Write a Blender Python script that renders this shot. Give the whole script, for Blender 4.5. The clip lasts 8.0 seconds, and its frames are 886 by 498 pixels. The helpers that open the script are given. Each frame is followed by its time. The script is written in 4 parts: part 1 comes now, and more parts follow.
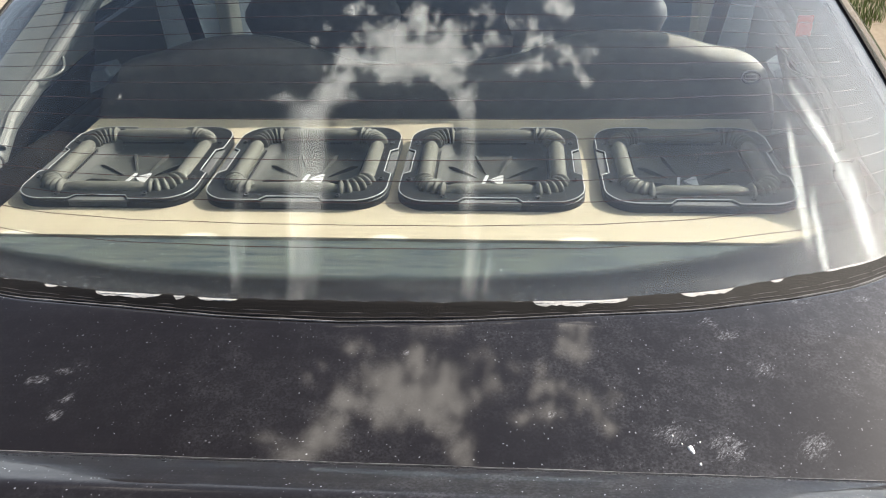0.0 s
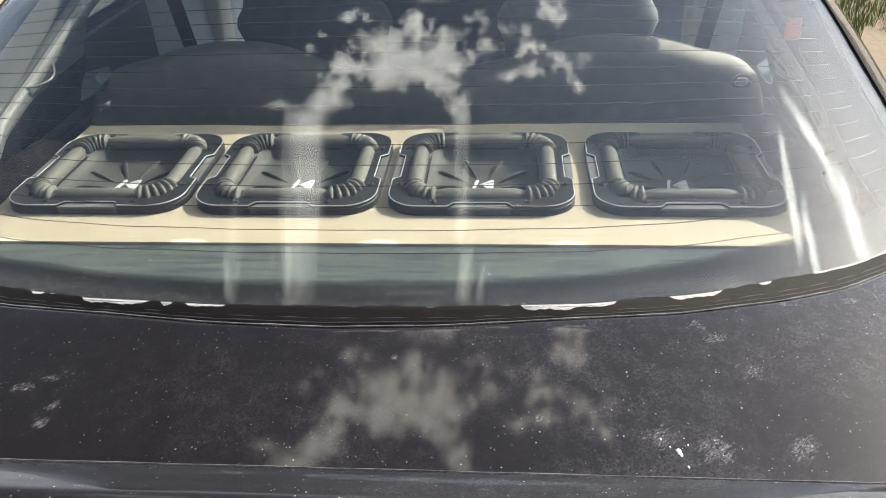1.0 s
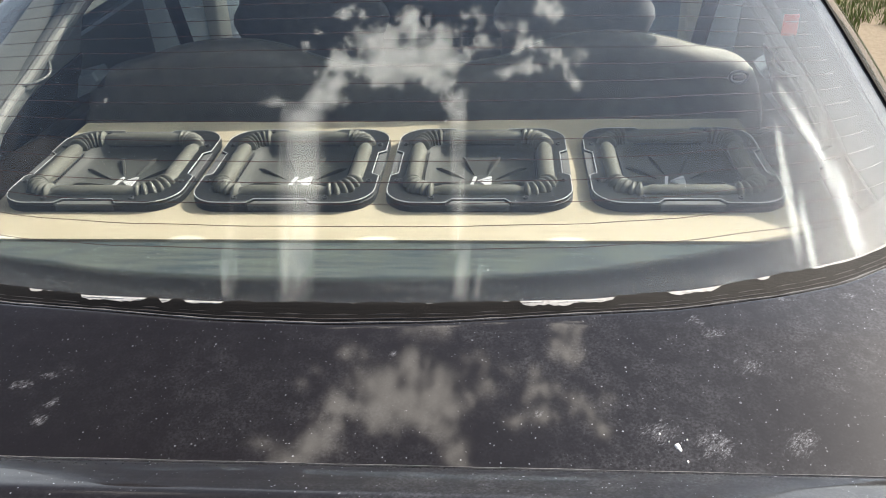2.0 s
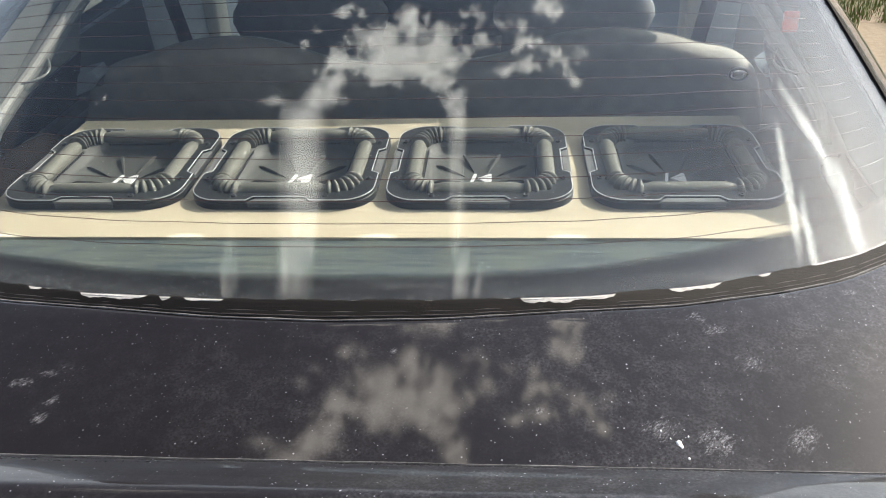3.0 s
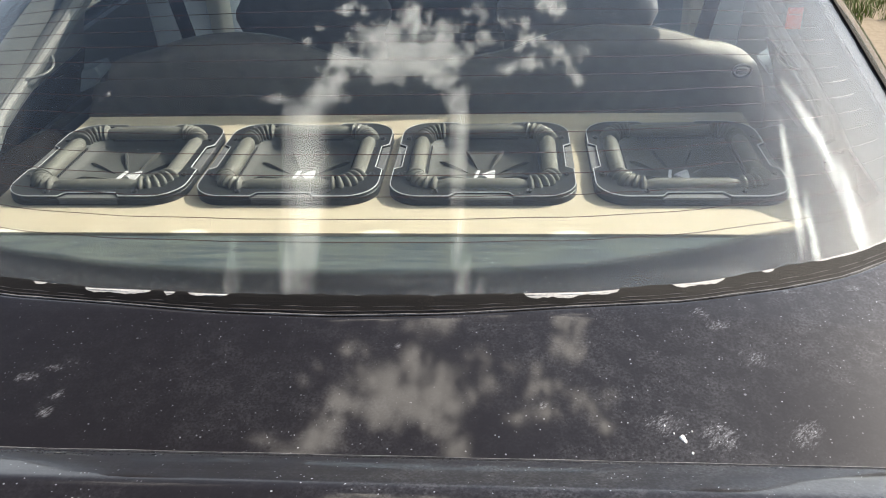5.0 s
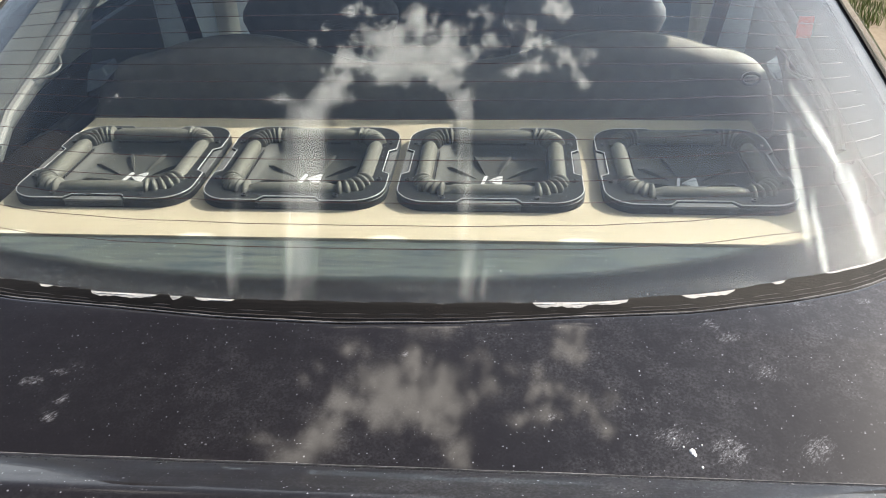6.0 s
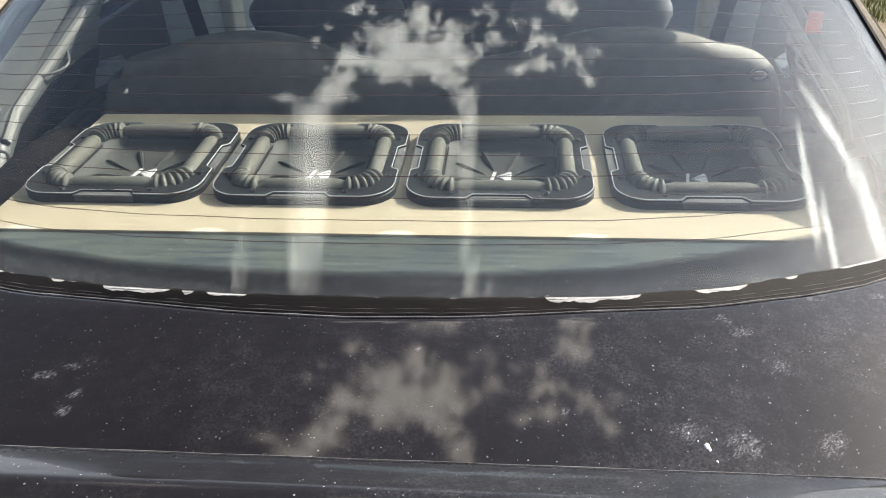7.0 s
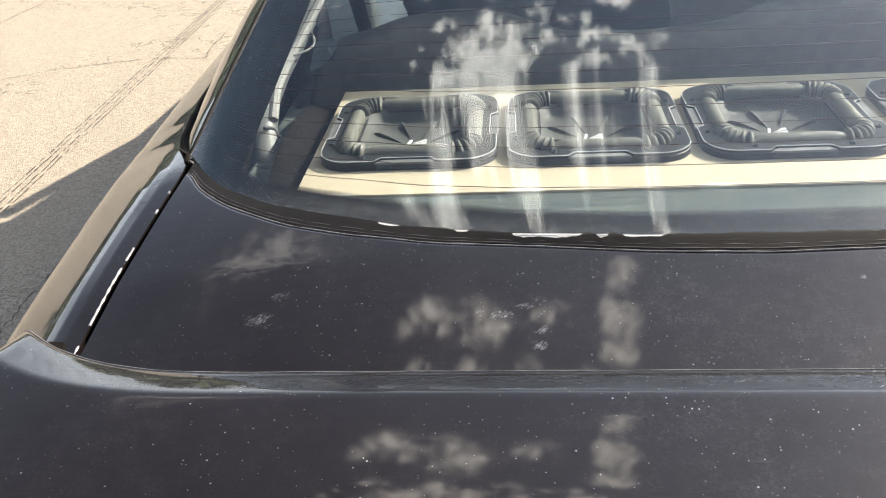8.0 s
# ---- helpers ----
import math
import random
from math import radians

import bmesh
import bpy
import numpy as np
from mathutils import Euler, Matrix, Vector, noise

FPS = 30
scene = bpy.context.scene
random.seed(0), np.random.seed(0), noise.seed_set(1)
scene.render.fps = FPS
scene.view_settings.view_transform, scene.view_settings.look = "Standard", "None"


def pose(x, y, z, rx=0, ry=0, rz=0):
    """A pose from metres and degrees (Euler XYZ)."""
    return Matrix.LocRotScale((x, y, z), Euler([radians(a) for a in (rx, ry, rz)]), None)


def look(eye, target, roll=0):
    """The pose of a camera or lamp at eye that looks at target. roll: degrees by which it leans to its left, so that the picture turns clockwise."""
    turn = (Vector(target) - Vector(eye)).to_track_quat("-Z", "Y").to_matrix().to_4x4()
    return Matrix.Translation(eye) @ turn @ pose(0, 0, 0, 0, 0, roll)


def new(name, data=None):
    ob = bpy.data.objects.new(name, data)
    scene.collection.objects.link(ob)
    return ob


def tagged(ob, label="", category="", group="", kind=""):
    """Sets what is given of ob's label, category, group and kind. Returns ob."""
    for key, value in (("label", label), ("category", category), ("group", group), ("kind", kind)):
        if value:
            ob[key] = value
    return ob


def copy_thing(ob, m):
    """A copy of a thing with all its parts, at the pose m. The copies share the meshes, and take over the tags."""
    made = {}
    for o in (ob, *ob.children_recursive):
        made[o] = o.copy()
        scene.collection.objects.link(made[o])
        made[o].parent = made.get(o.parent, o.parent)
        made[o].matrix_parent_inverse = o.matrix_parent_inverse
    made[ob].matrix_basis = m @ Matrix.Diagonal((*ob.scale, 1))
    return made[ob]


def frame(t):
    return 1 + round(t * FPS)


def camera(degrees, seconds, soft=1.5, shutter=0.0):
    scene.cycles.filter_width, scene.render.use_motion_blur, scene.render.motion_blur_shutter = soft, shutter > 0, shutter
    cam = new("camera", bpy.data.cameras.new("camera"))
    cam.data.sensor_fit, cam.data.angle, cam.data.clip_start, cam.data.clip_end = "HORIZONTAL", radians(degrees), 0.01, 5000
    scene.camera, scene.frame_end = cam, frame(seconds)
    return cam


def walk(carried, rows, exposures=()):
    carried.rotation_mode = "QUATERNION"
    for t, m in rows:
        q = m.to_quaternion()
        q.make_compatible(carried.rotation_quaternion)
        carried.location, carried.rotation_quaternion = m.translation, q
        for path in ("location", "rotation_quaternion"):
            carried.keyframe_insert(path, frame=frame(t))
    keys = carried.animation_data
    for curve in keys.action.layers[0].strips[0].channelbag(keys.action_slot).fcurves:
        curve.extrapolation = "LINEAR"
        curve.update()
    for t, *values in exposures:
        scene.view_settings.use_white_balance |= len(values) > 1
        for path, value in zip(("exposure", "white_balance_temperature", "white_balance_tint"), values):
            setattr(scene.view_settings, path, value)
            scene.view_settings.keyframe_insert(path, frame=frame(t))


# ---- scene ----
cam = camera(55.6, 8.0, 1.0)

PATH = [
    (0, (0.178, -1.207, 1.47), (0.015, 0.506, 0.45), -2.0),
    (0.5, (0.181, -1.206, 1.465), (0.019, 0.512, 0.455), -2.0),
    (1, (0.187, -1.206, 1.467), (0.032, 0.515, 0.46), -2.2),
    (1.5, (0.186, -1.207, 1.467), (0.037, 0.513, 0.457), -2.2),
    (3, (0.184, -1.206, 1.464), (0.038, 0.51, 0.448), -2.3),
    (3.5, (0.183, -1.209, 1.464), (0.034, 0.508, 0.448), -2.4),
    (4, (0.183, -1.211, 1.464), (0.032, 0.503, 0.445), -2.4),
    (4.5, (0.184, -1.211, 1.462), (0.034, 0.502, 0.441), -2.5),
    (6, (0.175, -1.201, 1.465), (0.019, 0.515, 0.448), -1.7),
    (6.5, (0.174, -1.2, 1.459), (0.013, 0.516, 0.445), -1.8),
    (7, (0.165, -1.203, 1.462), (0.003, 0.509, 0.442), -1.8),
    (7.5, (0.096, -1.221, 1.459), (-0.089, 0.49, 0.441), -2.2),
    (7.6, (0.063, -1.225, 1.453), (-0.147, 0.485, 0.438), -2.8),
    (7.7, (-0.006, -1.246, 1.462), (-0.206, 0.458, 0.435), -2.5),
    (7.8, (-0.081, -1.263, 1.452), (-0.286, 0.442, 0.425), -2.9),
    (7.9, (-0.171, -1.279, 1.439), (-0.369, 0.432, 0.422), -3.5),
    (8, (-0.26, -1.287, 1.437), (-0.454, 0.426, 0.423), -4.4),
]
walk(cam, [(t, look(eye, target, roll)) for t, eye, target, roll in PATH], exposures=[(0, 1.28, 6550, 10), (7.5, 1.28, 6550, 10), (8, 1.52, 6550, 10)])

# ---- light ----
SUN_AZ, SUN_EL = radians(63), radians(35)
sun_way = Vector((math.sin(SUN_AZ) * math.cos(SUN_EL), math.cos(SUN_AZ) * math.cos(SUN_EL), math.sin(SUN_EL)))
sun = new("sun", bpy.data.lights.new("sun", "SUN"))
sun.data.energy, sun.data.angle, sun.data.color = 4.8, radians(0.55), (1.0, 0.91, 0.77)
sun.matrix_world = look(sun_way * 30, (0, 0, 0))


class Nodes:
    """Short hand for node trees."""

    def __init__(self, tree):
        self.t = tree
        tree.nodes.clear()

    def add(self, kind, ins={}, operation="", data_type="", feature="", use_clamp=False):
        n = self.t.nodes.new(kind)
        if operation:
            n.operation = operation
        if data_type:
            n.data_type = data_type
        if feature:
            n.feature = feature
        if use_clamp:
            n.use_clamp = True
        for i, w in ins.items():
            if isinstance(w, bpy.types.NodeSocket):
                self.t.links.new(w, n.inputs[i])
            else:
                n.inputs[i].default_value = w
        return n

    def math(self, op, a, b=0.0, c=0.0, clamp=False):
        return self.add("ShaderNodeMath", operation=op, use_clamp=clamp, ins={0: a, 1: b, 2: c}).outputs[0]

    def mix(self, f, a, b):
        return self.add("ShaderNodeMix", data_type="RGBA", ins={0: f, 6: a, 7: b}).outputs[2]

    def noise(self, vec, scale, detail=4.0, rough=0.55, distortion=0.0):
        return self.add("ShaderNodeTexNoise", ins={"Vector": vec, "Scale": scale, "Detail": detail, "Roughness": rough, "Distortion": distortion}).outputs[0]

    def ramp(self, f, lo, hi, a=0.0, b=1.0):
        return self.add("ShaderNodeMapRange", ins={0: f, 1: lo, 2: hi, 3: a, 4: b}).outputs[0]

    def blob(self, vec, centre, radii):
        """1 at centre, 0 at the ellipsoid's edge."""
        d = self.add("ShaderNodeVectorMath", operation="SUBTRACT", ins={0: vec, 1: centre}).outputs[0]
        d = self.add("ShaderNodeVectorMath", operation="DIVIDE", ins={0: d, 1: radii}).outputs[0]
        d = self.add("ShaderNodeVectorMath", operation="LENGTH", ins={0: d}).outputs[1]
        return self.math("SUBTRACT", 1.0, d, clamp=True)

    def most(self, values):
        out = values[0]
        for v in values[1:]:
            out = self.math("MAXIMUM", out, v)
        return out


world = bpy.data.worlds.new("sky")
scene.world = world
world.use_nodes = True
W = Nodes(world.node_tree)
sky = W.add("ShaderNodeTexSky")
sky.sky_type, sky.sun_disc, sky.sun_elevation, sky.sun_rotation = "NISHITA", False, SUN_EL, SUN_AZ
sky.air_density, sky.dust_density = 1.0, 1.4
way = W.add("ShaderNodeTexCoord").outputs["Generated"]
sep = W.add("ShaderNodeSeparateXYZ", ins={0: way})
up = W.math("MAXIMUM", sep.outputs[2], 0.05)
# the sky as a flat sheet overhead: u to the right, v ahead
sheet = W.add("ShaderNodeCombineXYZ", ins={0: W.math("DIVIDE", sep.outputs[0], up), 1: W.math("DIVIDE", sep.outputs[1], up), 2: 0.0}).outputs[0]
warp = W.add("ShaderNodeVectorMath", operation="SUBTRACT", ins={0: W.add("ShaderNodeTexNoise", ins={"Vector": sheet, "Scale": 20.0, "Detail": 2.0, "Roughness": 0.5}).outputs[1], 1: (0.5, 0.5, 0.5)}).outputs[0]
warp = W.add("ShaderNodeVectorMath", operation="SCALE", ins={0: warp, "Scale": 0.03}).outputs[0]
bent = W.add("ShaderNodeVectorMath", operation="ADD", ins={0: sheet, 1: warp}).outputs[0]
wisp = W.noise(bent, 17.0, 12.0, 0.64, 0.15)
fine = W.noise(sheet, 60.0, 6.0, 0.6, 0.2)
# centre, radii and thickness of each clump
CLUMPS = (
    ((-0.170, 0.610), (0.064, 0.038), 1.3), ((-0.125, 0.630), (0.042, 0.036), 1.25), ((-0.215, 0.575), (0.060, 0.032), 1.25), ((-0.140, 0.585), (0.080, 0.040), 1.5), ((-0.075, 0.597), (0.044, 0.042), 1.35),
    ((-0.175, 0.558), (0.080, 0.026), 1.3), ((-0.225, 0.550), (0.050, 0.026), 1.1), ((-0.245, 0.527), (0.050, 0.026), 1.15), ((-0.280, 0.508), (0.046, 0.022), 1.15), ((-0.320, 0.522), (0.050, 0.014), 0.65),
    ((-0.294, 0.490), (0.042, 0.026), 0.85), ((-0.290, 0.474), (0.034, 0.020), 0.62), ((-0.400, 0.486), (0.026, 0.016), 0.55), ((-0.330, 0.484), (0.020, 0.012), 0.45),
    ((-0.080, 0.548), (0.034, 0.032), 1.1), ((-0.055, 0.522), (0.028, 0.028), 1.05), ((-0.046, 0.503), (0.022, 0.016), 0.95), ((-0.036, 0.488), (0.022, 0.012), 0.9), ((-0.022, 0.472), (0.022, 0.016), 0.9), ((0.010, 0.470), (0.014, 0.012), 0.4),
    ((-0.036, 0.590), (0.042, 0.020), 0.95), ((-0.008, 0.606), (0.040, 0.016), 0.85), ((-0.030, 0.645), (0.034, 0.026), 0.75), ((-0.085, 0.622), (0.036, 0.028), 0.9), ((0.030, 0.632), (0.024, 0.014), 0.5),
    ((-0.278, 0.606), (0.016, 0.020), 0.8), ((-0.262, 0.634), (0.016, 0.020), 0.75), ((-0.230, 0.656), (0.026, 0.014), 0.75), ((-0.196, 0.652), (0.022, 0.012), 0.6),
    ((0.058, 0.628), (0.028, 0.022), 0.95), ((0.082, 0.610), (0.032, 0.022), 1.0), ((0.118, 0.592), (0.034, 0.022), 1.0), ((0.148, 0.572), (0.030, 0.022), 1.0), ((0.166, 0.557), (0.022, 0.018), 0.9), ((0.055, 0.602), (0.024, 0.022), 0.8),
    ((0.074, 0.572), (0.044, 0.018), 0.95), ((0.040, 0.562), (0.034, 0.016), 0.9), ((0.120, 0.576), (0.036, 0.016), 0.85), ((0.086, 0.563), (0.036, 0.012), 0.6), ((0.175, 0.600), (0.022, 0.020), 0.55),
    ((0.112, 0.668), (0.034, 0.036), 1.15), ((0.116, 0.720), (0.042, 0.050), 1.1), ((0.135, 0.790), (0.040, 0.050), 0.8), ((-0.170, 0.735), (0.120, 0.040), 1.0), ((-0.100, 0.700), (0.080, 0.030), 0.8), ((0.030, 0.725), (0.100, 0.022), 0.6),
    ((-0.64, 1.10), (0.26, 0.34), 0.42),
    ((0.800, 0.630), (0.040, 0.100), 1.5), ((0.880, 0.605), (0.040, 0.070), 1.45), ((1.02, 0.806), (0.22, 0.040), 1.35), ((1.22, 0.80), (0.14, 0.08), 1.35))
clouds = W.most([W.math("MULTIPLY", W.blob(bent, c + (0.0,), r + (1.0,)), k) for c, r, k in CLUMPS])
rough = W.math("ADD", W.math("MULTIPLY", W.math("SUBTRACT", wisp, 0.5), 4.2), W.math("MULTIPLY", W.math("SUBTRACT", fine, 0.5), 2.2))
# ragged in the middle of the cloud, soft in its trails and far from it
rough = W.math("MULTIPLY", rough, W.ramp(W.blob(sheet, (-0.03, 0.66, 0.0), (0.42, 0.185, 1.0)), 0.02, 0.25, 0.35, 1.0))
cover = W.math("ADD", clouds, rough)
cover = W.math("MULTIPLY", W.ramp(cover, 0.14, 1.0), W.ramp(clouds, 0.0, 0.30), clamp=True)
near_sun = W.math("POWER", W.math("MAXIMUM", W.add("ShaderNodeVectorMath", operation="DOT_PRODUCT", ins={0: way, 1: sun_way}).outputs[1], 0.0), 12.0)
lit = W.ramp(fine, 0.3, 0.7, 0.80, 1.25)
# thin haze, thicker low down and round the sun
glow = W.math("POWER", W.math("MAXIMUM", W.add("ShaderNodeVectorMath", operation="DOT_PRODUCT", ins={0: way, 1: sun_way}).outputs[1], 0.0), 2.5)
veil = W.math("ADD", W.math("MULTIPLY", glow, 0.14), W.math("ADD", W.ramp(sep.outputs[2], 0.90, 0.78, 0.0, 0.028), W.ramp(sep.outputs[2], 0.42, 0.10, 0.0, 0.36)))
veil = W.math("MULTIPLY", veil, W.ramp(W.noise(sheet, 2.2, 5.0, 0.6, 0.5), 0.35, 0.7, 0.4, 1.5))
clear = W.add("ShaderNodeVectorMath", operation="SCALE", ins={0: sky.outputs[0], "Scale": W.math("ADD", W.math("MULTIPLY", glow, 1.5), 1.0)}).outputs[0]
white = W.mix(near_sun, (47.0, 44.5, 41.0, 1), (110.0, 105.0, 97.0, 1))
white = W.add("ShaderNodeVectorMath", operation="SCALE", ins={0: white, "Scale": lit}).outputs[0]
W.add("ShaderNodeOutputWorld", ins={0: W.add("ShaderNodeBackground", ins={0: W.mix(cover, W.mix(veil, clear, (40.0, 43.0, 47.0, 1)), white), 1: 0.041}).outputs[0]})

# ---- materials ----


def material(name):
    m = bpy.data.materials.new(name)
    m.use_nodes = True
    return m, Nodes(m.node_tree)


def finish(n, shader):
    n.add("ShaderNodeOutputMaterial", ins={0: shader})


def bump(n, height, strength=0.3, distance=0.001):
    return n.add("ShaderNodeBump", ins={"Strength": strength, "Distance": distance, "Height": height}).outputs[0]


def coords(n):
    return n.add("ShaderNodeTexCoord").outputs["Object"]


def plain(name, colour, rough=0.5, metal=0.0, grain=0.15, scale=60.0, bumpy=0.15, size=0.0006, spec=0.5):
    """A surface of one colour with grain and blotches at two scales."""
    m, n = material(name)
    co = coords(n)
    fine, coarse = n.noise(co, scale * 6, 3), n.noise(co, scale * 0.4, 4)
    f = n.math("ADD", n.math("MULTIPLY", fine, 0.5), n.math("MULTIPLY", coarse, 0.5))
    dark = tuple(c * (1 - grain) for c in colour) + (1,)
    light = tuple(min(1, c * (1 + grain)) for c in colour) + (1,)
    col = n.mix(n.ramp(f, 0.3, 0.7), dark, light)
    sh = n.add("ShaderNodeBsdfPrincipled", ins={"Base Color": col, "Metallic": metal, "Specular IOR Level": spec,
               "Roughness": n.ramp(coarse, 0.3, 0.7, rough * 0.85, min(1, rough * 1.15)), "Normal": bump(n, fine, bumpy, size)})
    finish(n, sh.outputs[0])
    return m


def specks(n, co, scale, size, share):
    """Small round specks, scattered."""
    v = n.add("ShaderNodeTexVoronoi", ins={"Vector": co, "Scale": scale, "Randomness": 1.0})
    pick = n.add("ShaderNodeSeparateColor", ins={0: v.outputs["Color"]})
    big = n.math("MULTIPLY", pick.outputs[1], size)
    dot = n.math("LESS_THAN", v.outputs["Distance"], big)
    return n.math("MULTIPLY", dot, n.math("LESS_THAN", pick.outputs[0], share))


def paint():
    """Old black car paint under dust, specks and dried smears."""
    m, n = material("black_paint")
    co = coords(n)
    soft, mid = n.noise(co, 6, 5, 0.6), n.noise(co, 60, 6, 0.7)
    grain = n.noise(co, 380, 2, 0.6)
    # dust raised to the right, painting in the brightness towards the sun
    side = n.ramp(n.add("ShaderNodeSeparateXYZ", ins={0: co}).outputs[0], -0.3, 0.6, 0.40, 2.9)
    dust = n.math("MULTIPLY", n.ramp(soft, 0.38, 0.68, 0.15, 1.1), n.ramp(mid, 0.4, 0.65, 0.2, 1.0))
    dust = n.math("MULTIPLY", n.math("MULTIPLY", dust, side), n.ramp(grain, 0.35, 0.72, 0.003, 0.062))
    dots = n.most([specks(n, co, 110, 0.14, 0.06), specks(n, co, 45, 0.06, 0.09), specks(n, co, 330, 0.22, 0.18), specks(n, co, 190, 0.18, 0.12)])
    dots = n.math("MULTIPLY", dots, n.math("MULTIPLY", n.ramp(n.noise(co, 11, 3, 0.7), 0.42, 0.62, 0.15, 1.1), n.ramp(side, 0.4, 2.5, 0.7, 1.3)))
    marks = n.most([n.math("MULTIPLY", n.blob(co, c, r), k) for c, r, k in (
        ((0.322, -0.638, 0.94), (0.034, 0.024, 0.1), 1.0), ((0.369, -0.649, 0.94), (0.030, 0.026, 0.1), 1.2), ((0.444, -0.641, 0.94), (0.030, 0.028, 0.1), 1.1),
        ((-0.282, -0.596, 0.95), (0.022, 0.011, 0.1), 0.95), ((-0.262, -0.585, 0.95), (0.022, 0.011, 0.1), 0.9), ((-0.244, -0.577, 0.95), (0.018, 0.010, 0.1), 0.8), ((-0.246, -0.640, 0.94), (0.014, 0.016, 0.1), 0.95), ((-0.243, -0.620, 0.95), (0.012, 0.020, 0.1), 0.8),
        ((0.392, -0.512, 0.96), (0.022, 0.016, 0.1), 1.25), ((0.376, -0.495, 0.96), (0.022, 0.014, 0.1), 0.9), ((0.421, -0.556, 0.95), (0.030, 0.020, 0.1), 0.95), ((0.475, -0.457, 0.96), (0.016, 0.008, 0.1), 1.0), ((0.548, -0.444, 0.96), (0.022, 0.012, 0.1), 0.9),
        ((0.30, -0.80, 0.99), (0.05, 0.02, 0.1), 1.0), ((0.43, -0.80, 0.99), (0.05, 0.02, 0.1), 1.2), ((0.54, -0.79, 0.99), (0.06, 0.02, 0.1), 1.0), ((-0.537, -0.589, 0.94), (0.030, 0.018, 0.1), 0.95), ((-0.520, -0.553, 0.95), (0.022, 0.014, 0.1), 0.85),
        ((0.216, -0.622, 0.95), (0.008, 0.008, 0.1), 1.1), ((0.076, -0.552, 0.96), (0.010, 0.007, 0.1), 0.9))])
    crust = n.add("ShaderNodeMapping", ins={"Vector": n.add("ShaderNodeMapping", ins={"Vector": co, "Rotation": (0, 0, -0.75)}).outputs[0], "Scale": (1, 2.4, 1)}).outputs[0]
    ridge = n.math("ABSOLUTE", n.math("SUBTRACT", n.noise(crust, 85, 5, 0.7, 1.2), 0.5))
    ridge = n.ramp(ridge, 0.0, 0.05, 1.0, 0.0)
    flake = n.ramp(n.noise(crust, 260, 3, 0.7), 0.52, 0.60)
    clump = n.math("ADD", marks, n.math("MULTIPLY", n.math("SUBTRACT", n.noise(crust, 50, 5, 0.75, 1.0), 0.5), 2.8))
    clump = n.math("MULTIPLY", n.ramp(clump, 0.45, 0.9), n.ramp(marks, 0.0, 0.15))
    marks = n.math("MULTIPLY", clump, n.math("MULTIPLY", n.math("MAXIMUM", n.math("MULTIPLY", ridge, 0.5), n.math("MULTIPLY", flake, 0.9)), 0.42))
    cover = n.math("ADD", n.most([dust, n.math("MULTIPLY", dots, 0.62), marks]), 0.0, clamp=True)
    base = n.add("ShaderNodeBsdfPrincipled", ins={"Base Color": (0.0066, 0.0046, 0.0046, 1), "Roughness": 0.42, "Specular IOR Level": 0.14, "IOR": 1.4, "Coat Weight": 1.0, "Coat IOR": 1.46, "Coat Roughness": n.ramp(mid, 0.3, 0.7, 0.03, 0.06),
                 "Normal": bump(n, n.math("ADD", n.math("ADD", n.noise(co, 9, 3), n.math("MULTIPLY", mid, 0.02)), n.math("MULTIPLY", n.noise(n.add("ShaderNodeMapping", ins={"Vector": co, "Scale": (7, 70, 7)}).outputs[0], 1.0, 2), 1.0)), 0.06, 0.004)})
    dirt = n.add("ShaderNodeBsdfDiffuse", ins={0: (0.44, 0.445, 0.485, 1)})
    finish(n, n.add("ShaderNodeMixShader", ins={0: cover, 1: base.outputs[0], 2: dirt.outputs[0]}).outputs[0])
    return m


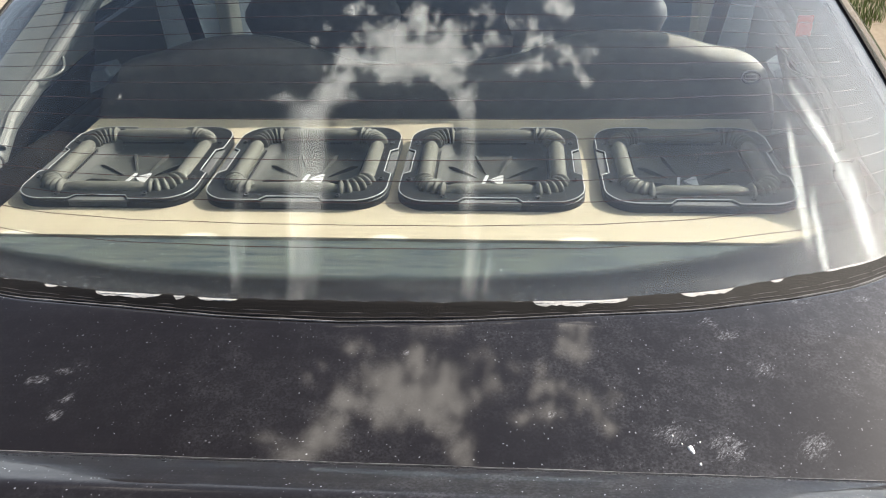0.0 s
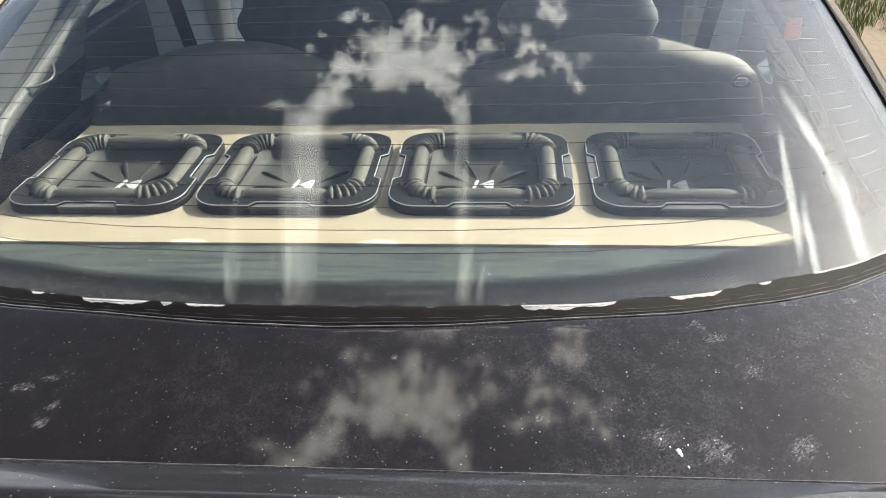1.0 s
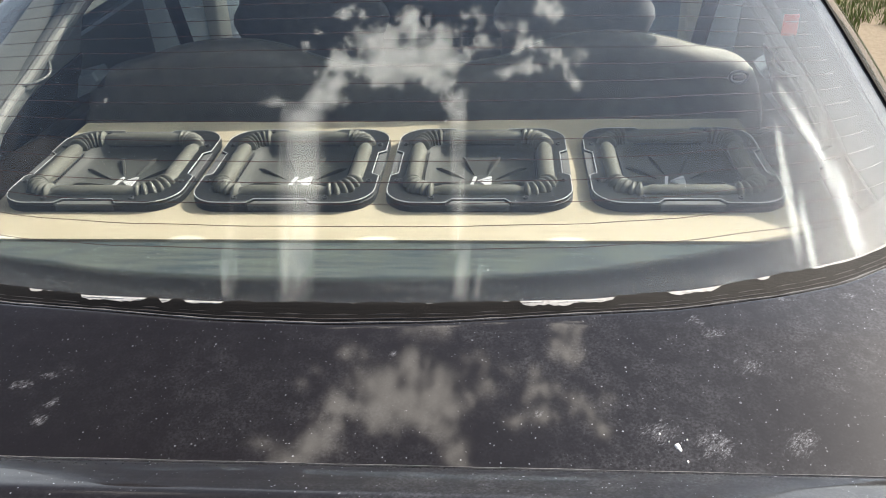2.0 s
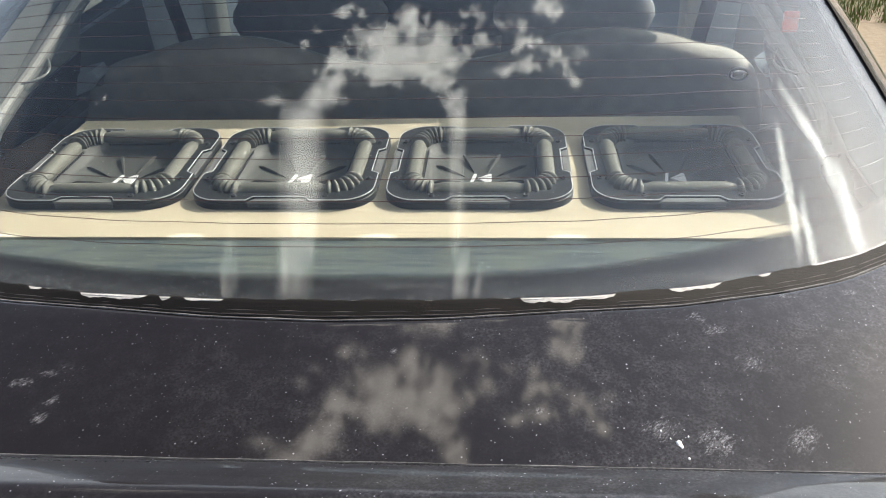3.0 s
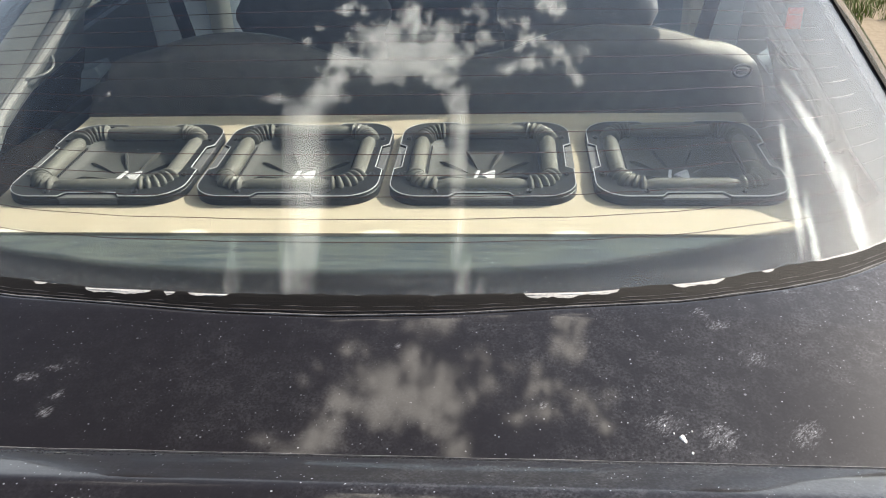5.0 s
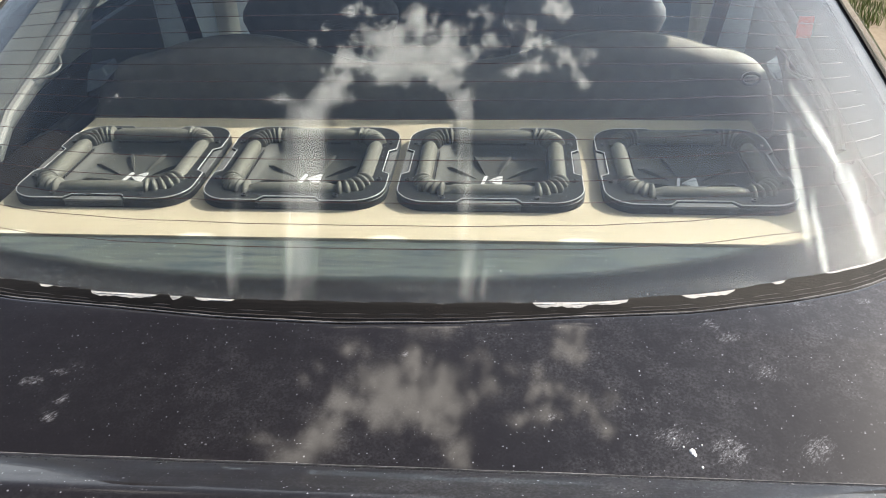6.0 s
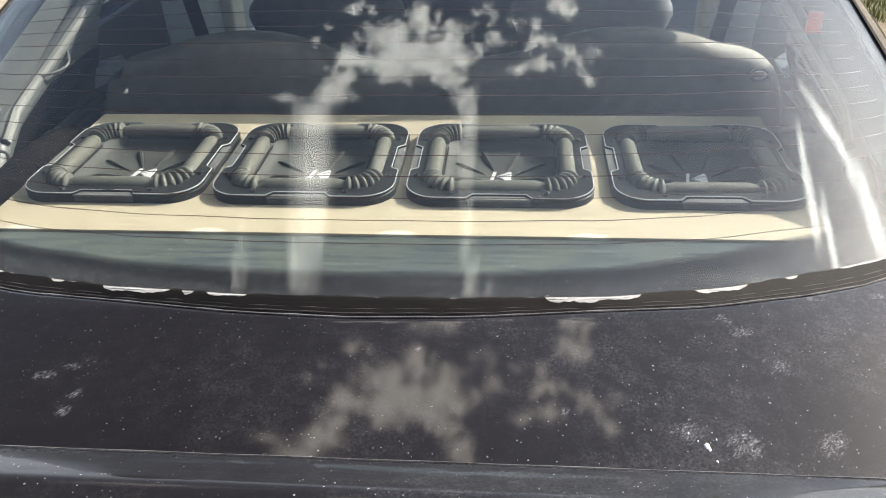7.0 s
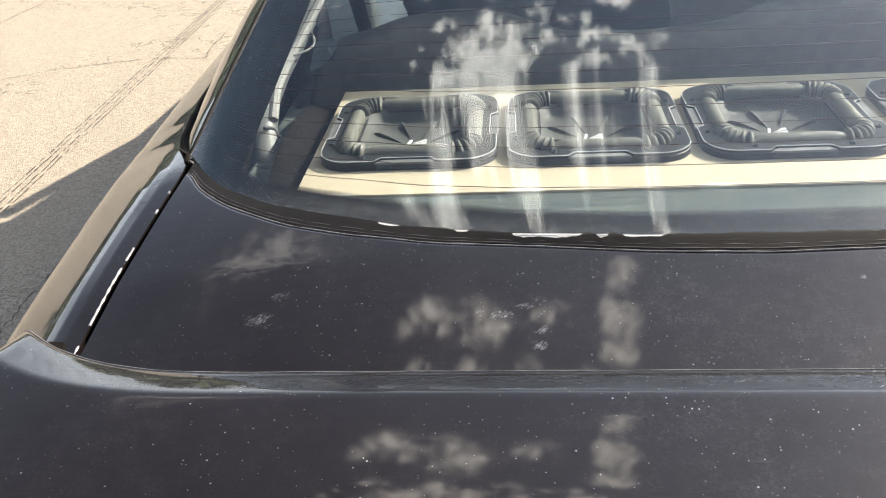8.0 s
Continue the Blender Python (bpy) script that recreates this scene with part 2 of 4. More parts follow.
def glass():
    """Window glass with dust, a sun haze painted in to the right, specks and wiped smears."""
    m, n = material("dusty_glass")
    co = coords(n)
    soft, mid = n.noise(co, 5, 4, 0.6), n.noise(co, 45, 6, 0.75, 0.6)
    dust_haze = n.math("MULTIPLY", n.ramp(soft, 0.3, 0.75, 0.25, 1.0), n.math("ADD", n.ramp(mid, 0.44, 0.64, 0.0, 0.8), n.ramp(n.noise(co, 140, 5, 0.75, 0.8), 0.49, 0.60, 0.0, 1.5)))
    # sun haze painted as dust, denser to the right
    dust_haze = n.math("MULTIPLY", dust_haze, n.ramp(n.add("ShaderNodeSeparateXYZ", ins={0: co}).outputs[0], -0.05, 0.7, 0.0022, 0.021))
    # dust gathered along the foot of the glass
    at = n.add("ShaderNodeSeparateXYZ", ins={0: co})
    rise = n.math("ADD", n.math("SUBTRACT", at.outputs[1], n.math("MULTIPLY", n.math("MULTIPLY", at.outputs[0], at.outputs[0]), 0.40)), 0.49)
    silt = n.math("ADD", n.ramp(rise, 0.0, 0.014, 0.035, 0.0), n.ramp(rise, 0.0, 0.07, 0.012, 0.0))
    dust_haze = n.math("ADD", dust_haze, n.math("MULTIPLY", silt, n.math("ADD", n.ramp(n.noise(co, 260, 4, 0.7), 0.50, 0.62, 0.1, 1.6), n.ramp(n.noise(co, 70, 5, 0.7, 1.5), 0.52, 0.62, 0.0, 1.0))))
    dots = n.most([specks(n, co, 60, 0.07, 0.07), specks(n, co, 150, 0.12, 0.06), specks(n, co, 300, 0.20, 0.10)])
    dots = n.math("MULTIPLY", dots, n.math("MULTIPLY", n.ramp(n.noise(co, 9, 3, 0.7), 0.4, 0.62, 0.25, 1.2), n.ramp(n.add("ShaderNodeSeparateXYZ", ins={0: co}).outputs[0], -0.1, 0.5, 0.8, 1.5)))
    marks = n.most([n.math("MULTIPLY", n.blob(co, c, r), k) for c, r, k in (
        ((-0.358, -0.152, 1.077), (0.007, 0.010, 0.05), 0.95), ((-0.366, -0.162, 1.074), (0.012, 0.005, 0.05), 0.7), ((0.10, -0.465, 0.98), (0.45, 0.030, 0.05), 0.52), ((0.55, -0.3, 0.97), (0.12, 0.08, 0.1), 0.5),
        ((0.17, -0.30, 1.0), (0.03, 0.02, 0.05), 0.8), ((0.45, -0.43, 0.96), (0.2, 0.03, 0.05), 0.75))])
    marks = n.ramp(n.math("ADD", marks, n.math("MULTIPLY", n.noise(co, 130, 6, 0.8, 2.5), 1.7)), 1.32, 1.6, 0.0, 0.35)
    marks = n.math("MULTIPLY", marks, n.ramp(n.noise(co, 520, 2, 0.6), 0.42, 0.56))
    cover = n.most([dust_haze, n.math("MULTIPLY", dots, 0.6), marks])
    clear = n.add("ShaderNodeBsdfGlass", ins={"Color": (0.876, 0.908, 0.922, 1), "Roughness": 0.0, "IOR": 1.5})
    dirt = n.add("ShaderNodeBsdfDiffuse", ins={0: (0.465, 0.48, 0.49, 1)})
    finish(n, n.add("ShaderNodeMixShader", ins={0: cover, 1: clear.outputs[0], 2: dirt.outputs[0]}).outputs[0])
    return m


def plywood():
    m, n = material("pale_plywood")
    co = coords(n)
    grain = n.noise(n.add("ShaderNodeMapping", ins={"Vector": co, "Scale": (1.5, 40, 40)}).outputs[0], 6, 6, 0.6, 0.4)
    soft = n.noise(co, 12, 4)
    col = n.mix(n.ramp(grain, 0.3, 0.7), (0.288, 0.245, 0.172, 1), (0.375, 0.326, 0.242, 1))
    col = n.mix(n.ramp(soft, 0.4, 0.8, 0.0, 0.35), col, (0.30, 0.248, 0.165, 1))
    # sun thrown back onto the board's near edge, painted as pale patches
    sun_patches = n.most([n.blob(co, (x, -0.221, 0.896), (0.033, 0.015, 0.05)) for x in (-0.525, -0.257, 0.010, 0.268)])
    col = n.mix(n.ramp(n.math("ADD", sun_patches, n.math("MULTIPLY", grain, 0.06)), 0.05, 0.45, 0.0, 0.8), col, (0.56, 0.53, 0.44, 1))
    finish(n, n.add("ShaderNodeBsdfPrincipled", ins={"Base Color": col, "Roughness": 0.6, "Normal": bump(n, grain, 0.2, 0.0004)}).outputs[0])
    return m


def asphalt():
    """Worn pale asphalt of the street, with bare earth beside it."""
    m, n = material("worn_asphalt")
    co = coords(n)
    v = n.add("ShaderNodeTexVoronoi", ins={"Vector": co, "Scale": 150.0})
    stone = n.add("ShaderNodeSeparateColor", ins={0: v.outputs["Color"]}).outputs[0]
    col = n.mix(n.ramp(stone, 0.0, 1.0), (0.20, 0.170, 0.134, 1), (0.44, 0.378, 0.296, 1))
    col = n.mix(n.ramp(n.noise(co, 1.3, 5, 0.6), 0.35, 0.75, 0.0, 0.6), col, (0.335, 0.289, 0.227, 1))
    col = n.mix(n.ramp(n.noise(co, 150, 3, 0.7), 0.56, 0.64, 0.0, 0.6), col, (0.08, 0.07, 0.06, 1))
    split = n.add("ShaderNodeTexVoronoi", feature="DISTANCE_TO_EDGE", ins={"Vector": n.add("ShaderNodeVectorMath", operation="ADD", ins={0: co, 1: n.add("ShaderNodeTexNoise", ins={"Vector": co, "Scale": 6.0, "Detail": 4.0}).outputs[1]}).outputs[0], "Scale": 0.33})
    col = n.mix(n.ramp(split.outputs[0], 0.0015, 0.005, 0.6, 0.0), col, (0.05, 0.045, 0.04, 1))
    earth = n.mix(n.noise(co, 30, 8, 0.7), (0.13, 0.10, 0.07, 1), (0.34, 0.285, 0.21, 1))
    x = n.add("ShaderNodeSeparateXYZ", ins={0: co}).outputs[0]
    col = n.mix(n.ramp(n.math("ADD", x, n.math("MULTIPLY", n.noise(co, 4, 5), 0.5)), 1.75, 1.95), col, earth)
    finish(n, n.add("ShaderNodeBsdfPrincipled", ins={"Base Color": col, "Roughness": 0.9, "Specular IOR Level": 0.2, "Normal": bump(n, n.math("SUBTRACT", stone, v.outputs["Distance"]), 0.5, 0.004)}).outputs[0])
    return m


PAINT, GLASS, PLY, ASPHALT = paint(), glass(), plywood(), asphalt()
# print on the glass; also the black that paints the spoiler gap's shade
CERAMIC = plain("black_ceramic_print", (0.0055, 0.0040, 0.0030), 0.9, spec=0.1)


def perished():
    """Perished rubber: dark, with pale cracks and dust that run along it."""
    m, n = material("weathered_rubber")
    co = coords(n)
    long = n.noise(n.add("ShaderNodeMapping", ins={"Vector": co, "Scale": (9, 240, 240)}).outputs[0], 1.0, 6, 0.7, 0.8)
    soft, fine = n.noise(co, 22, 5, 0.65), n.noise(co, 420, 4, 0.7)
    col = n.mix(n.ramp(long, 0.42, 0.72), (0.0018, 0.0013, 0.0013, 1), (0.0060, 0.0042, 0.0037, 1))
    col = n.mix(n.math("MULTIPLY", n.ramp(soft, 0.56, 0.74), n.ramp(fine, 0.5, 0.7, 0.0, 0.7)), col, (0.030, 0.022, 0.018, 1))
    finish(n, n.add("ShaderNodeBsdfPrincipled", ins={"Base Color": col, "Roughness": 0.75, "Specular IOR Level": 0.25, "Normal": bump(n, n.math("ADD", n.math("MULTIPLY", long, 0.5), n.math("MULTIPLY", fine, 0.3)), 0.5, 0.002)}).outputs[0])
    return m


RUBBER = perished()
TYRE = plain("tyre_rubber", (0.025, 0.025, 0.025), 0.8)
SEALANT = plain("white_sealant", (0.36, 0.35, 0.345), 0.75, grain=0.3, scale=30, bumpy=0.8, size=0.002)
WIRE = plain("copper_wire_print", (0.055, 0.015, 0.011), 0.7, spec=0.2)
TRIM_DARK = plain("dark_plastic", (0.020, 0.021, 0.022), 0.5)
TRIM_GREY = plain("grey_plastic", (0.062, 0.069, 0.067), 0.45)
TRIM_PALE = plain("pale_plastic", (0.088, 0.092, 0.088), 0.5)
CREAM = plain("cream_plastic", (0.72, 0.70, 0.58), 0.5)
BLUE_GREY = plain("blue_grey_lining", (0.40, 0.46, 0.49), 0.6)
# darker copy of the blue-grey, with shade put into the colour
SHADED_BLUE = plain("shaded_blue_lining", (0.17, 0.20, 0.22), 0.7)
# front backrests: velour darkened in its colour for the cabin's shade
FRONT_FABRIC = plain("shaded_velour", (0.14, 0.142, 0.15), 0.95, grain=0.3, scale=90, bumpy=0.5, spec=0.2)
FABRIC = plain("charcoal_velour", (0.185, 0.172, 0.152), 0.95, grain=0.3, scale=90, bumpy=0.5, spec=0.2)


def felt():
    """Faded parcel shelf felt with streaks of dust."""
    m, n = material("faded_felt")
    co = coords(n)
    long = n.noise(n.add("ShaderNodeMapping", ins={"Vector": co, "Scale": (3, 34, 10)}).outputs[0], 2.0, 5, 0.65, 0.6)
    col = n.mix(n.ramp(long, 0.35, 0.7), (0.022, 0.032, 0.038, 1), (0.082, 0.094, 0.084, 1))
    col = n.mix(n.ramp(n.noise(co, 16, 4, 0.6), 0.45, 0.62, 0.0, 0.45), col, (0.072, 0.080, 0.064, 1))
    col = n.mix(n.ramp(n.noise(co, 260, 3), 0.5, 0.8, 0.0, 0.4), col, (0.09, 0.09, 0.08, 1))
    finish(n, n.add("ShaderNodeBsdfPrincipled", ins={"Base Color": col, "Roughness": 0.95, "Specular IOR Level": 0.2, "Normal": bump(n, n.noise(co, 300, 3), 0.5, 0.001)}).outputs[0])
    return m


def tinted():
    m, n = material("tinted_side_glass")
    finish(n, n.add("ShaderNodeBsdfGlass", ins={"Color": (0.60, 0.66, 0.69, 1), "Roughness": 0.0, "IOR": 1.5}).outputs[0])
    return m


CARPET, TINTED = felt(), tinted()
CHASSIS = plain("black_cast_metal", (0.013, 0.014, 0.014), 0.45, grain=0.3, bumpy=0.3, spec=0.35)
CONE = plain("black_cone", (0.046, 0.047, 0.042), 0.6, bumpy=0.2, spec=0.3)
ROLL = plain("black_rubber_roll", (0.088, 0.087, 0.073), 0.58, grain=0.3, bumpy=0.3, spec=0.3)
SILVER = plain("machined_edge", (0.50, 0.50, 0.50), 0.45, metal=0.3, bumpy=0.1)
# strip on the pillar trim, and the seat top's painted rim light
PIPING_RIM = plain("pale_piping_rim", (0.20, 0.20, 0.19), 0.8)
PAD = plain("grey_pad", (0.10, 0.10, 0.098), 0.5)
WHITE = plain("white_print", (0.82, 0.82, 0.82), 0.45, grain=0.04)
BADGE = plain("worn_grey_print", (0.42, 0.42, 0.42), 0.5, grain=0.1)
SCREW = plain("black_screw", (0.075, 0.075, 0.075), 0.35, metal=0.6)
STRAP = plain("black_webbing", (0.015, 0.015, 0.016), 0.8, bumpy=0.5)
ORANGE = plain("orange_plastic", (0.70, 0.10, 0.04), 0.5)
TAR = plain("dark_tar", (0.035, 0.031, 0.028), 0.6, bumpy=0.6, size=0.003)
LEAF = plain("dark_leaf", (0.055, 0.075, 0.028), 0.7, grain=0.5, scale=0.4)
EDGE = plain("bare_edge_highlight", (0.11, 0.105, 0.105), 0.5, grain=0.9, scale=70, bumpy=0.5)
PALE_EDGE = plain("ground_glass_edge", (0.42, 0.41, 0.39), 0.6, grain=0.7, scale=60, bumpy=0.4)
RIB = plain("worn_rubber_rib", (0.026, 0.021, 0.020), 0.6, grain=0.5, scale=40, bumpy=0.6)
GRASS = plain("grass_blade", (0.125, 0.16, 0.045), 0.7, grain=0.4, scale=3)

# ---- building helpers ----


def part(name, bm, mat, parent=None, label="", smooth=35):
    me = bpy.data.meshes.new(name)
    bmesh.ops.recalc_face_normals(bm, faces=bm.faces)
    for f in bm.faces:
        f.smooth = smooth > 0
    bm.to_mesh(me)
    bm.free()
    me.materials.append(mat)
    if smooth:
        me.set_sharp_from_angle(angle=radians(smooth))
    ob = new(name, me)
    if parent:
        ob.parent = parent
    if label:
        tagged(ob, label)
    return ob


def thing(name, label, category, group="", kind="", at=(0, 0, 0)):
    ob = new(name)
    ob.location = at
    return tagged(ob, label, category, group, kind)


def shell(fn, nu, nv, thick, bm=None):
    """A curved sheet fn(u, v), u and v from 0 to 1, of a thickness; fn's side is the outer one. thick: along the way that points out."""
    bm = bm or bmesh.new()
    P = [[Vector(fn(i / nu, j / nv)) for j in range(nv + 1)] for i in range(nu + 1)]
    top, low = [], []
    for i in range(nu + 1):
        a, b = [], []
        for j in range(nv + 1):
            du = P[min(i + 1, nu)][j] - P[max(i - 1, 0)][j]
            dv = P[i][min(j + 1, nv)] - P[i][max(j - 1, 0)]
            nrm = du.cross(dv)
            nrm = nrm.normalized() if nrm.length > 1e-12 else Vector((0, 0, 1))
            a.append(bm.verts.new(P[i][j]))
            b.append(bm.verts.new(P[i][j] - nrm * thick))
        top.append(a), low.append(b)
    for i in range(nu):
        for j in range(nv):
            bm.faces.new((top[i][j], top[i + 1][j], top[i + 1][j + 1], top[i][j + 1]))
            bm.faces.new((low[i][j], low[i][j + 1], low[i + 1][j + 1], low[i + 1][j]))
    for i in range(nu):
        for j in (0, nv):
            bm.faces.new((top[i][j], low[i][j], low[i + 1][j], top[i + 1][j]))
    for j in range(nv):
        for i in (0, nu):
            bm.faces.new((top[i][j], top[i][j + 1], low[i][j + 1], low[i][j]))
    return bm


def tube(path, radius, sides=8, closed=False, bm=None):
    """A tube along path; radius a number or one for each point."""
    bm = bm or bmesh.new()
    path = [Vector(p) for p in path]
    n, rings = len(path), []
    for i, p in enumerate(path):
        a, b = (path[i - 1], path[(i + 1) % n]) if closed else (path[max(i - 1, 0)], path[min(i + 1, n - 1)])
        d = (b - a).normalized()
        s = d.cross(Vector((0, 0, 1)))
        s = s.normalized() if s.length > 1e-6 else Vector((1, 0, 0))
        t = s.cross(d)
        r = radius[i] if hasattr(radius, "__len__") else radius
        rings.append([bm.verts.new(p + (s * math.cos(k) + t * math.sin(k)) * r) for k in (2 * math.pi * q / sides for q in range(sides))])
    for i in range(n if closed else n - 1):
        for q in range(sides):
            bm.faces.new((rings[i][q], rings[i][(q + 1) % sides], rings[(i + 1) % n][(q + 1) % sides], rings[(i + 1) % n][q]))
    if not closed:
        bm.faces.new(rings[0]), bm.faces.new(rings[-1])
    return bm


def slab(outline, z0, z1, bm=None, bevel=0.0):
    """A flat plate with that outline; its top edge may be bevelled."""
    bm = bm or bmesh.new()
    low = [bm.verts.new((x, y, z0)) for x, y in outline]
    cx, cy = sum(p[0] for p in outline) / len(outline), sum(p[1] for p in outline) / len(outline)
    rows = [low, [bm.verts.new((x, y, z1 - bevel)) for x, y in outline]]
    if bevel:
        rows.append([])
        for x, y in outline:
            d = math.hypot(x - cx, y - cy) or 1
            rows[-1].append(bm.verts.new((x - (x - cx) / d * bevel, y - (y - cy) / d * bevel, z1)))
    for a, b in zip(rows, rows[1:]):
        for i in range(len(a)):
            j = (i + 1) % len(a)
            bm.faces.new((a[i], a[j], b[j], b[i]))
    bm.faces.new(rows[-1]), bm.faces.new(list(reversed(low)))
    return bm


def box(lo, hi, bevel=0.0, bm=None):
    bm = bm or bmesh.new()
    made = bmesh.ops.create_cube(bm, size=1.0)["verts"]
    for v in made:
        for k in range(3):
            v.co[k] = lo[k] + (v.co[k] + 0.5) * (hi[k] - lo[k])
    if bevel:
        bmesh.ops.bevel(bm, geom=list({e for v in made for e in v.link_edges}), offset=bevel, segments=3, affect="EDGES", profile=0.5)
    return bm


def table(x, xs, ys):
    return float(np.interp(x, xs, ys))


def round_square(half, r, n=8):
    """Outline of a square with rounded corners, and at each point whether it lies on a corner."""
    out = []
    for q, (cx, cy) in enumerate(((1, 1), (-1, 1), (-1, -1), (1, -1))):
        for k in range(n + 1):
            a = math.pi / 2 * (q + k / n)
            out.append(((half - r) * cx + r * math.cos(a), (half - r) * cy + r * math.sin(a)))
    return out


# ---- the car's shape: x to its right, y ahead, z up ----


# how far the rear glass falls away to the sides: its slope, summed up
SIDE_X = [0.005 * k for k in range(161)]
SIDE_SLOPE = [0.0447 * (x / 0.25) ** 2.2 if x < 0.25 else table(x, (0.25, 0.43, 0.735, 0.8), (0.0447, 0.102, 0.512, 0.62)) for x in SIDE_X]
SIDE_DROP = [0.0]
for a, b in zip(SIDE_SLOPE, SIDE_SLOPE[1:]):
    SIDE_DROP.append(SIDE_DROP[-1] + 0.0025 * (a + b))


def glass_z(x, y):
    """Rear glass: flatter towards its foot, falling away to the sides."""
    x = abs(x)
    foot, b = math.tan(radians(15)), math.tan(radians(21))
    a = foot + 0.27 * min(x * x, 0.2)
    u = (y + 0.49) / 0.29
    v = min(max(u, 0.0), 1.0)
    z = 0.975 + 0.145 * (foot + b) - 0.29 * (a * (1 - v) + (b - a) * (1 - v * v) / 2)
    if u < 0:
        z += u * 0.29 * a
    if u > 1:
        w = (u - 1) * 0.29
        z += w * b - max(0, w - 0.3) ** 2 * 0.35
    return z - table(x, SIDE_X, SIDE_DROP)


def eased(x, xs, ys, r=0.03):
    """table(), with its corners rounded."""
    return sum(table(x + d * r / 3, xs, ys) for d in range(-3, 4)) / 7


def lid_z(x, y):
    d = y + 0.505
    z = 0.9685 + (0.12 * d - 0.12 * d * d if d > 0 else 0.170 * d + 0.024 * d * d)
    return z - 0.035 * (abs(x) / 0.735) ** 3


def glass_foot(x):
    """y of the glass's lower edge."""
    return eased(abs(x), (-0.128, 0, 0.128, 0.27, 0.388, 0.424, 0.512, 0.587, 0.657, 0.693, 0.729, 0.744), (-0.488, -0.490, -0.488, -0.475, -0.450, -0.438, -0.405, -0.365, -0.308, -0.268, -0.219, -0.194), 0.02)


def lid_top(x):
    """y of the boot lid's front edge."""
    return eased(abs(x), (-0.128, 0, 0.128, 0.36, 0.475, 0.550, 0.638, 0.690, 0.715, 0.727), (-0.504, -0.509, -0.504, -0.477, -0.447, -0.418, -0.360, -0.308, -0.272, -0.235), 0.02)


def pane(u, v, inset=0.0, drop=0.0):
    """A place on the rear glass: u from -1 to 1 across, v from 0 at the foot to 1 at the roof."""
    s = math.sin(u * math.pi / 2)
    x0 = 0.743 * s
    y0, y1 = glass_foot(x0), 0.46 - 0.05 * s * s
    x, y = x0 * (1 - v) + 0.62 * s * v, y0 * (1 - v) + y1 * v
    return x, y, glass_z(x, y) - drop


car = thing("car", "dusty black sedan with a raised boot spoiler, parked", "car")
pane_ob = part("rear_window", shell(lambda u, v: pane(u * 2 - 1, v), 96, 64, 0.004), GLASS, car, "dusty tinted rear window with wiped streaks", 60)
pane_ob.visible_shadow = False


# printed border: along the foot, widening to the corners, then up both sides
def band_width(s):
    return table(s, (-1.0, -0.85, -0.45, -0.3, 0, 0.3, 0.4, 0.5, 0.6, 0.75, 0.88, 1.0), (0.10, 0.044, 0.042, 0.037, 0.036, 0.038, 0.043, 0.049, 0.054, 0.060, 0.072, 0.11))


def foot_band(u, w):
    a = u * 2 - 1
    return pane(a, w * band_width(math.sin(a * math.pi / 2)), 0, 0.0052)


part("printed_border", shell(foot_band, 120, 4, 0.0004), CERAMIC, pane_ob, "black printed band along the glass edge", 60)
for side in (-1, 1):
    part("printed_border", shell(lambda u, v: pane(side * (1 - v * (0.33 if side < 0 else 0.16)), 0.04 + 0.96 * u, 0, 0.0056), 40, 4, 0.0004), CERAMIC, pane_ob, "", 60)

# row of printed dots above the foot band
bm = bmesh.new()
for k in range(-290, 291):
    s = k / 300
    a = math.asin(s) / (math.pi / 2)
    w = band_width(s)
    for row, size in ((0.0010, 0.00095), (0.0027, 0.00088), (0.0044, 0.00080), (0.0061, 0.0007), (0.0077, 0.00055)):
        c = Vector(pane(a, w + row, 0, 0.0052))
        bm.faces.new([bm.verts.new(c + Vector((dx * size, dy * size * 0.95, dy * size * 0.3))) for dx, dy in ((-1, -1), (1, -1), (1, 1), (-1, 1))])
tagged(part("printed_dots", bm, CERAMIC, pane_ob, "", 0), kind="stuff")

# heating wires
for k in range(15):
    v0 = 0.085 + k * 0.036
    pts = []
    for i in range(61):
        a = -0.745 + 1.49 * i / 60
        pts.append(pane(a, v0 - 0.02 * math.sin(a * math.pi / 2) ** 2, 0, 0.0052))
    part("heating_wire", tube(pts, 0.00046, 4), WIRE, pane_ob, "", 60)

# boot lid, with a turned-down front edge
def lid_sheet(u, v):
    s = math.sin((u * 2 - 1) * math.pi / 2)
    x = 0.727 * s
    y0 = lid_top(x)
    y = y0 + (-1.0 - y0) * v
    x += 0.004 * s * v
    z = lid_z(x, y)
    d = y0 - y
    if d < 0.006:
        z -= (0.006 - d) * 0.7
    return x, y, z


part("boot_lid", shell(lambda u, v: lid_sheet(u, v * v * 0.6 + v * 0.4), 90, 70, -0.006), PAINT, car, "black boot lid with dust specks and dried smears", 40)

# rubber channel between glass and lid
def channel(u, v):
    s = math.sin((u * 2 - 1) * math.pi / 2)
    x = 0.735 * s
    y0, y1 = glass_foot(x * 0.743 / 0.735) + 0.012, lid_top(x * 0.727 / 0.735) - 0.012
    y = y0 + (y1 - y0) * v
    z0, z1 = glass_z(x, y0) - 0.012, lid_z(x, y1) - 0.012
    return x, y, z0 + (z1 - z0) * v - 0.006 * math.sin(v * math.pi) + 0.003 * math.sin(v * math.pi * 4)


part("window_seal", shell(channel, 90, 12, -0.004), RUBBER, car, "brown perished rubber seal under the glass", 40)
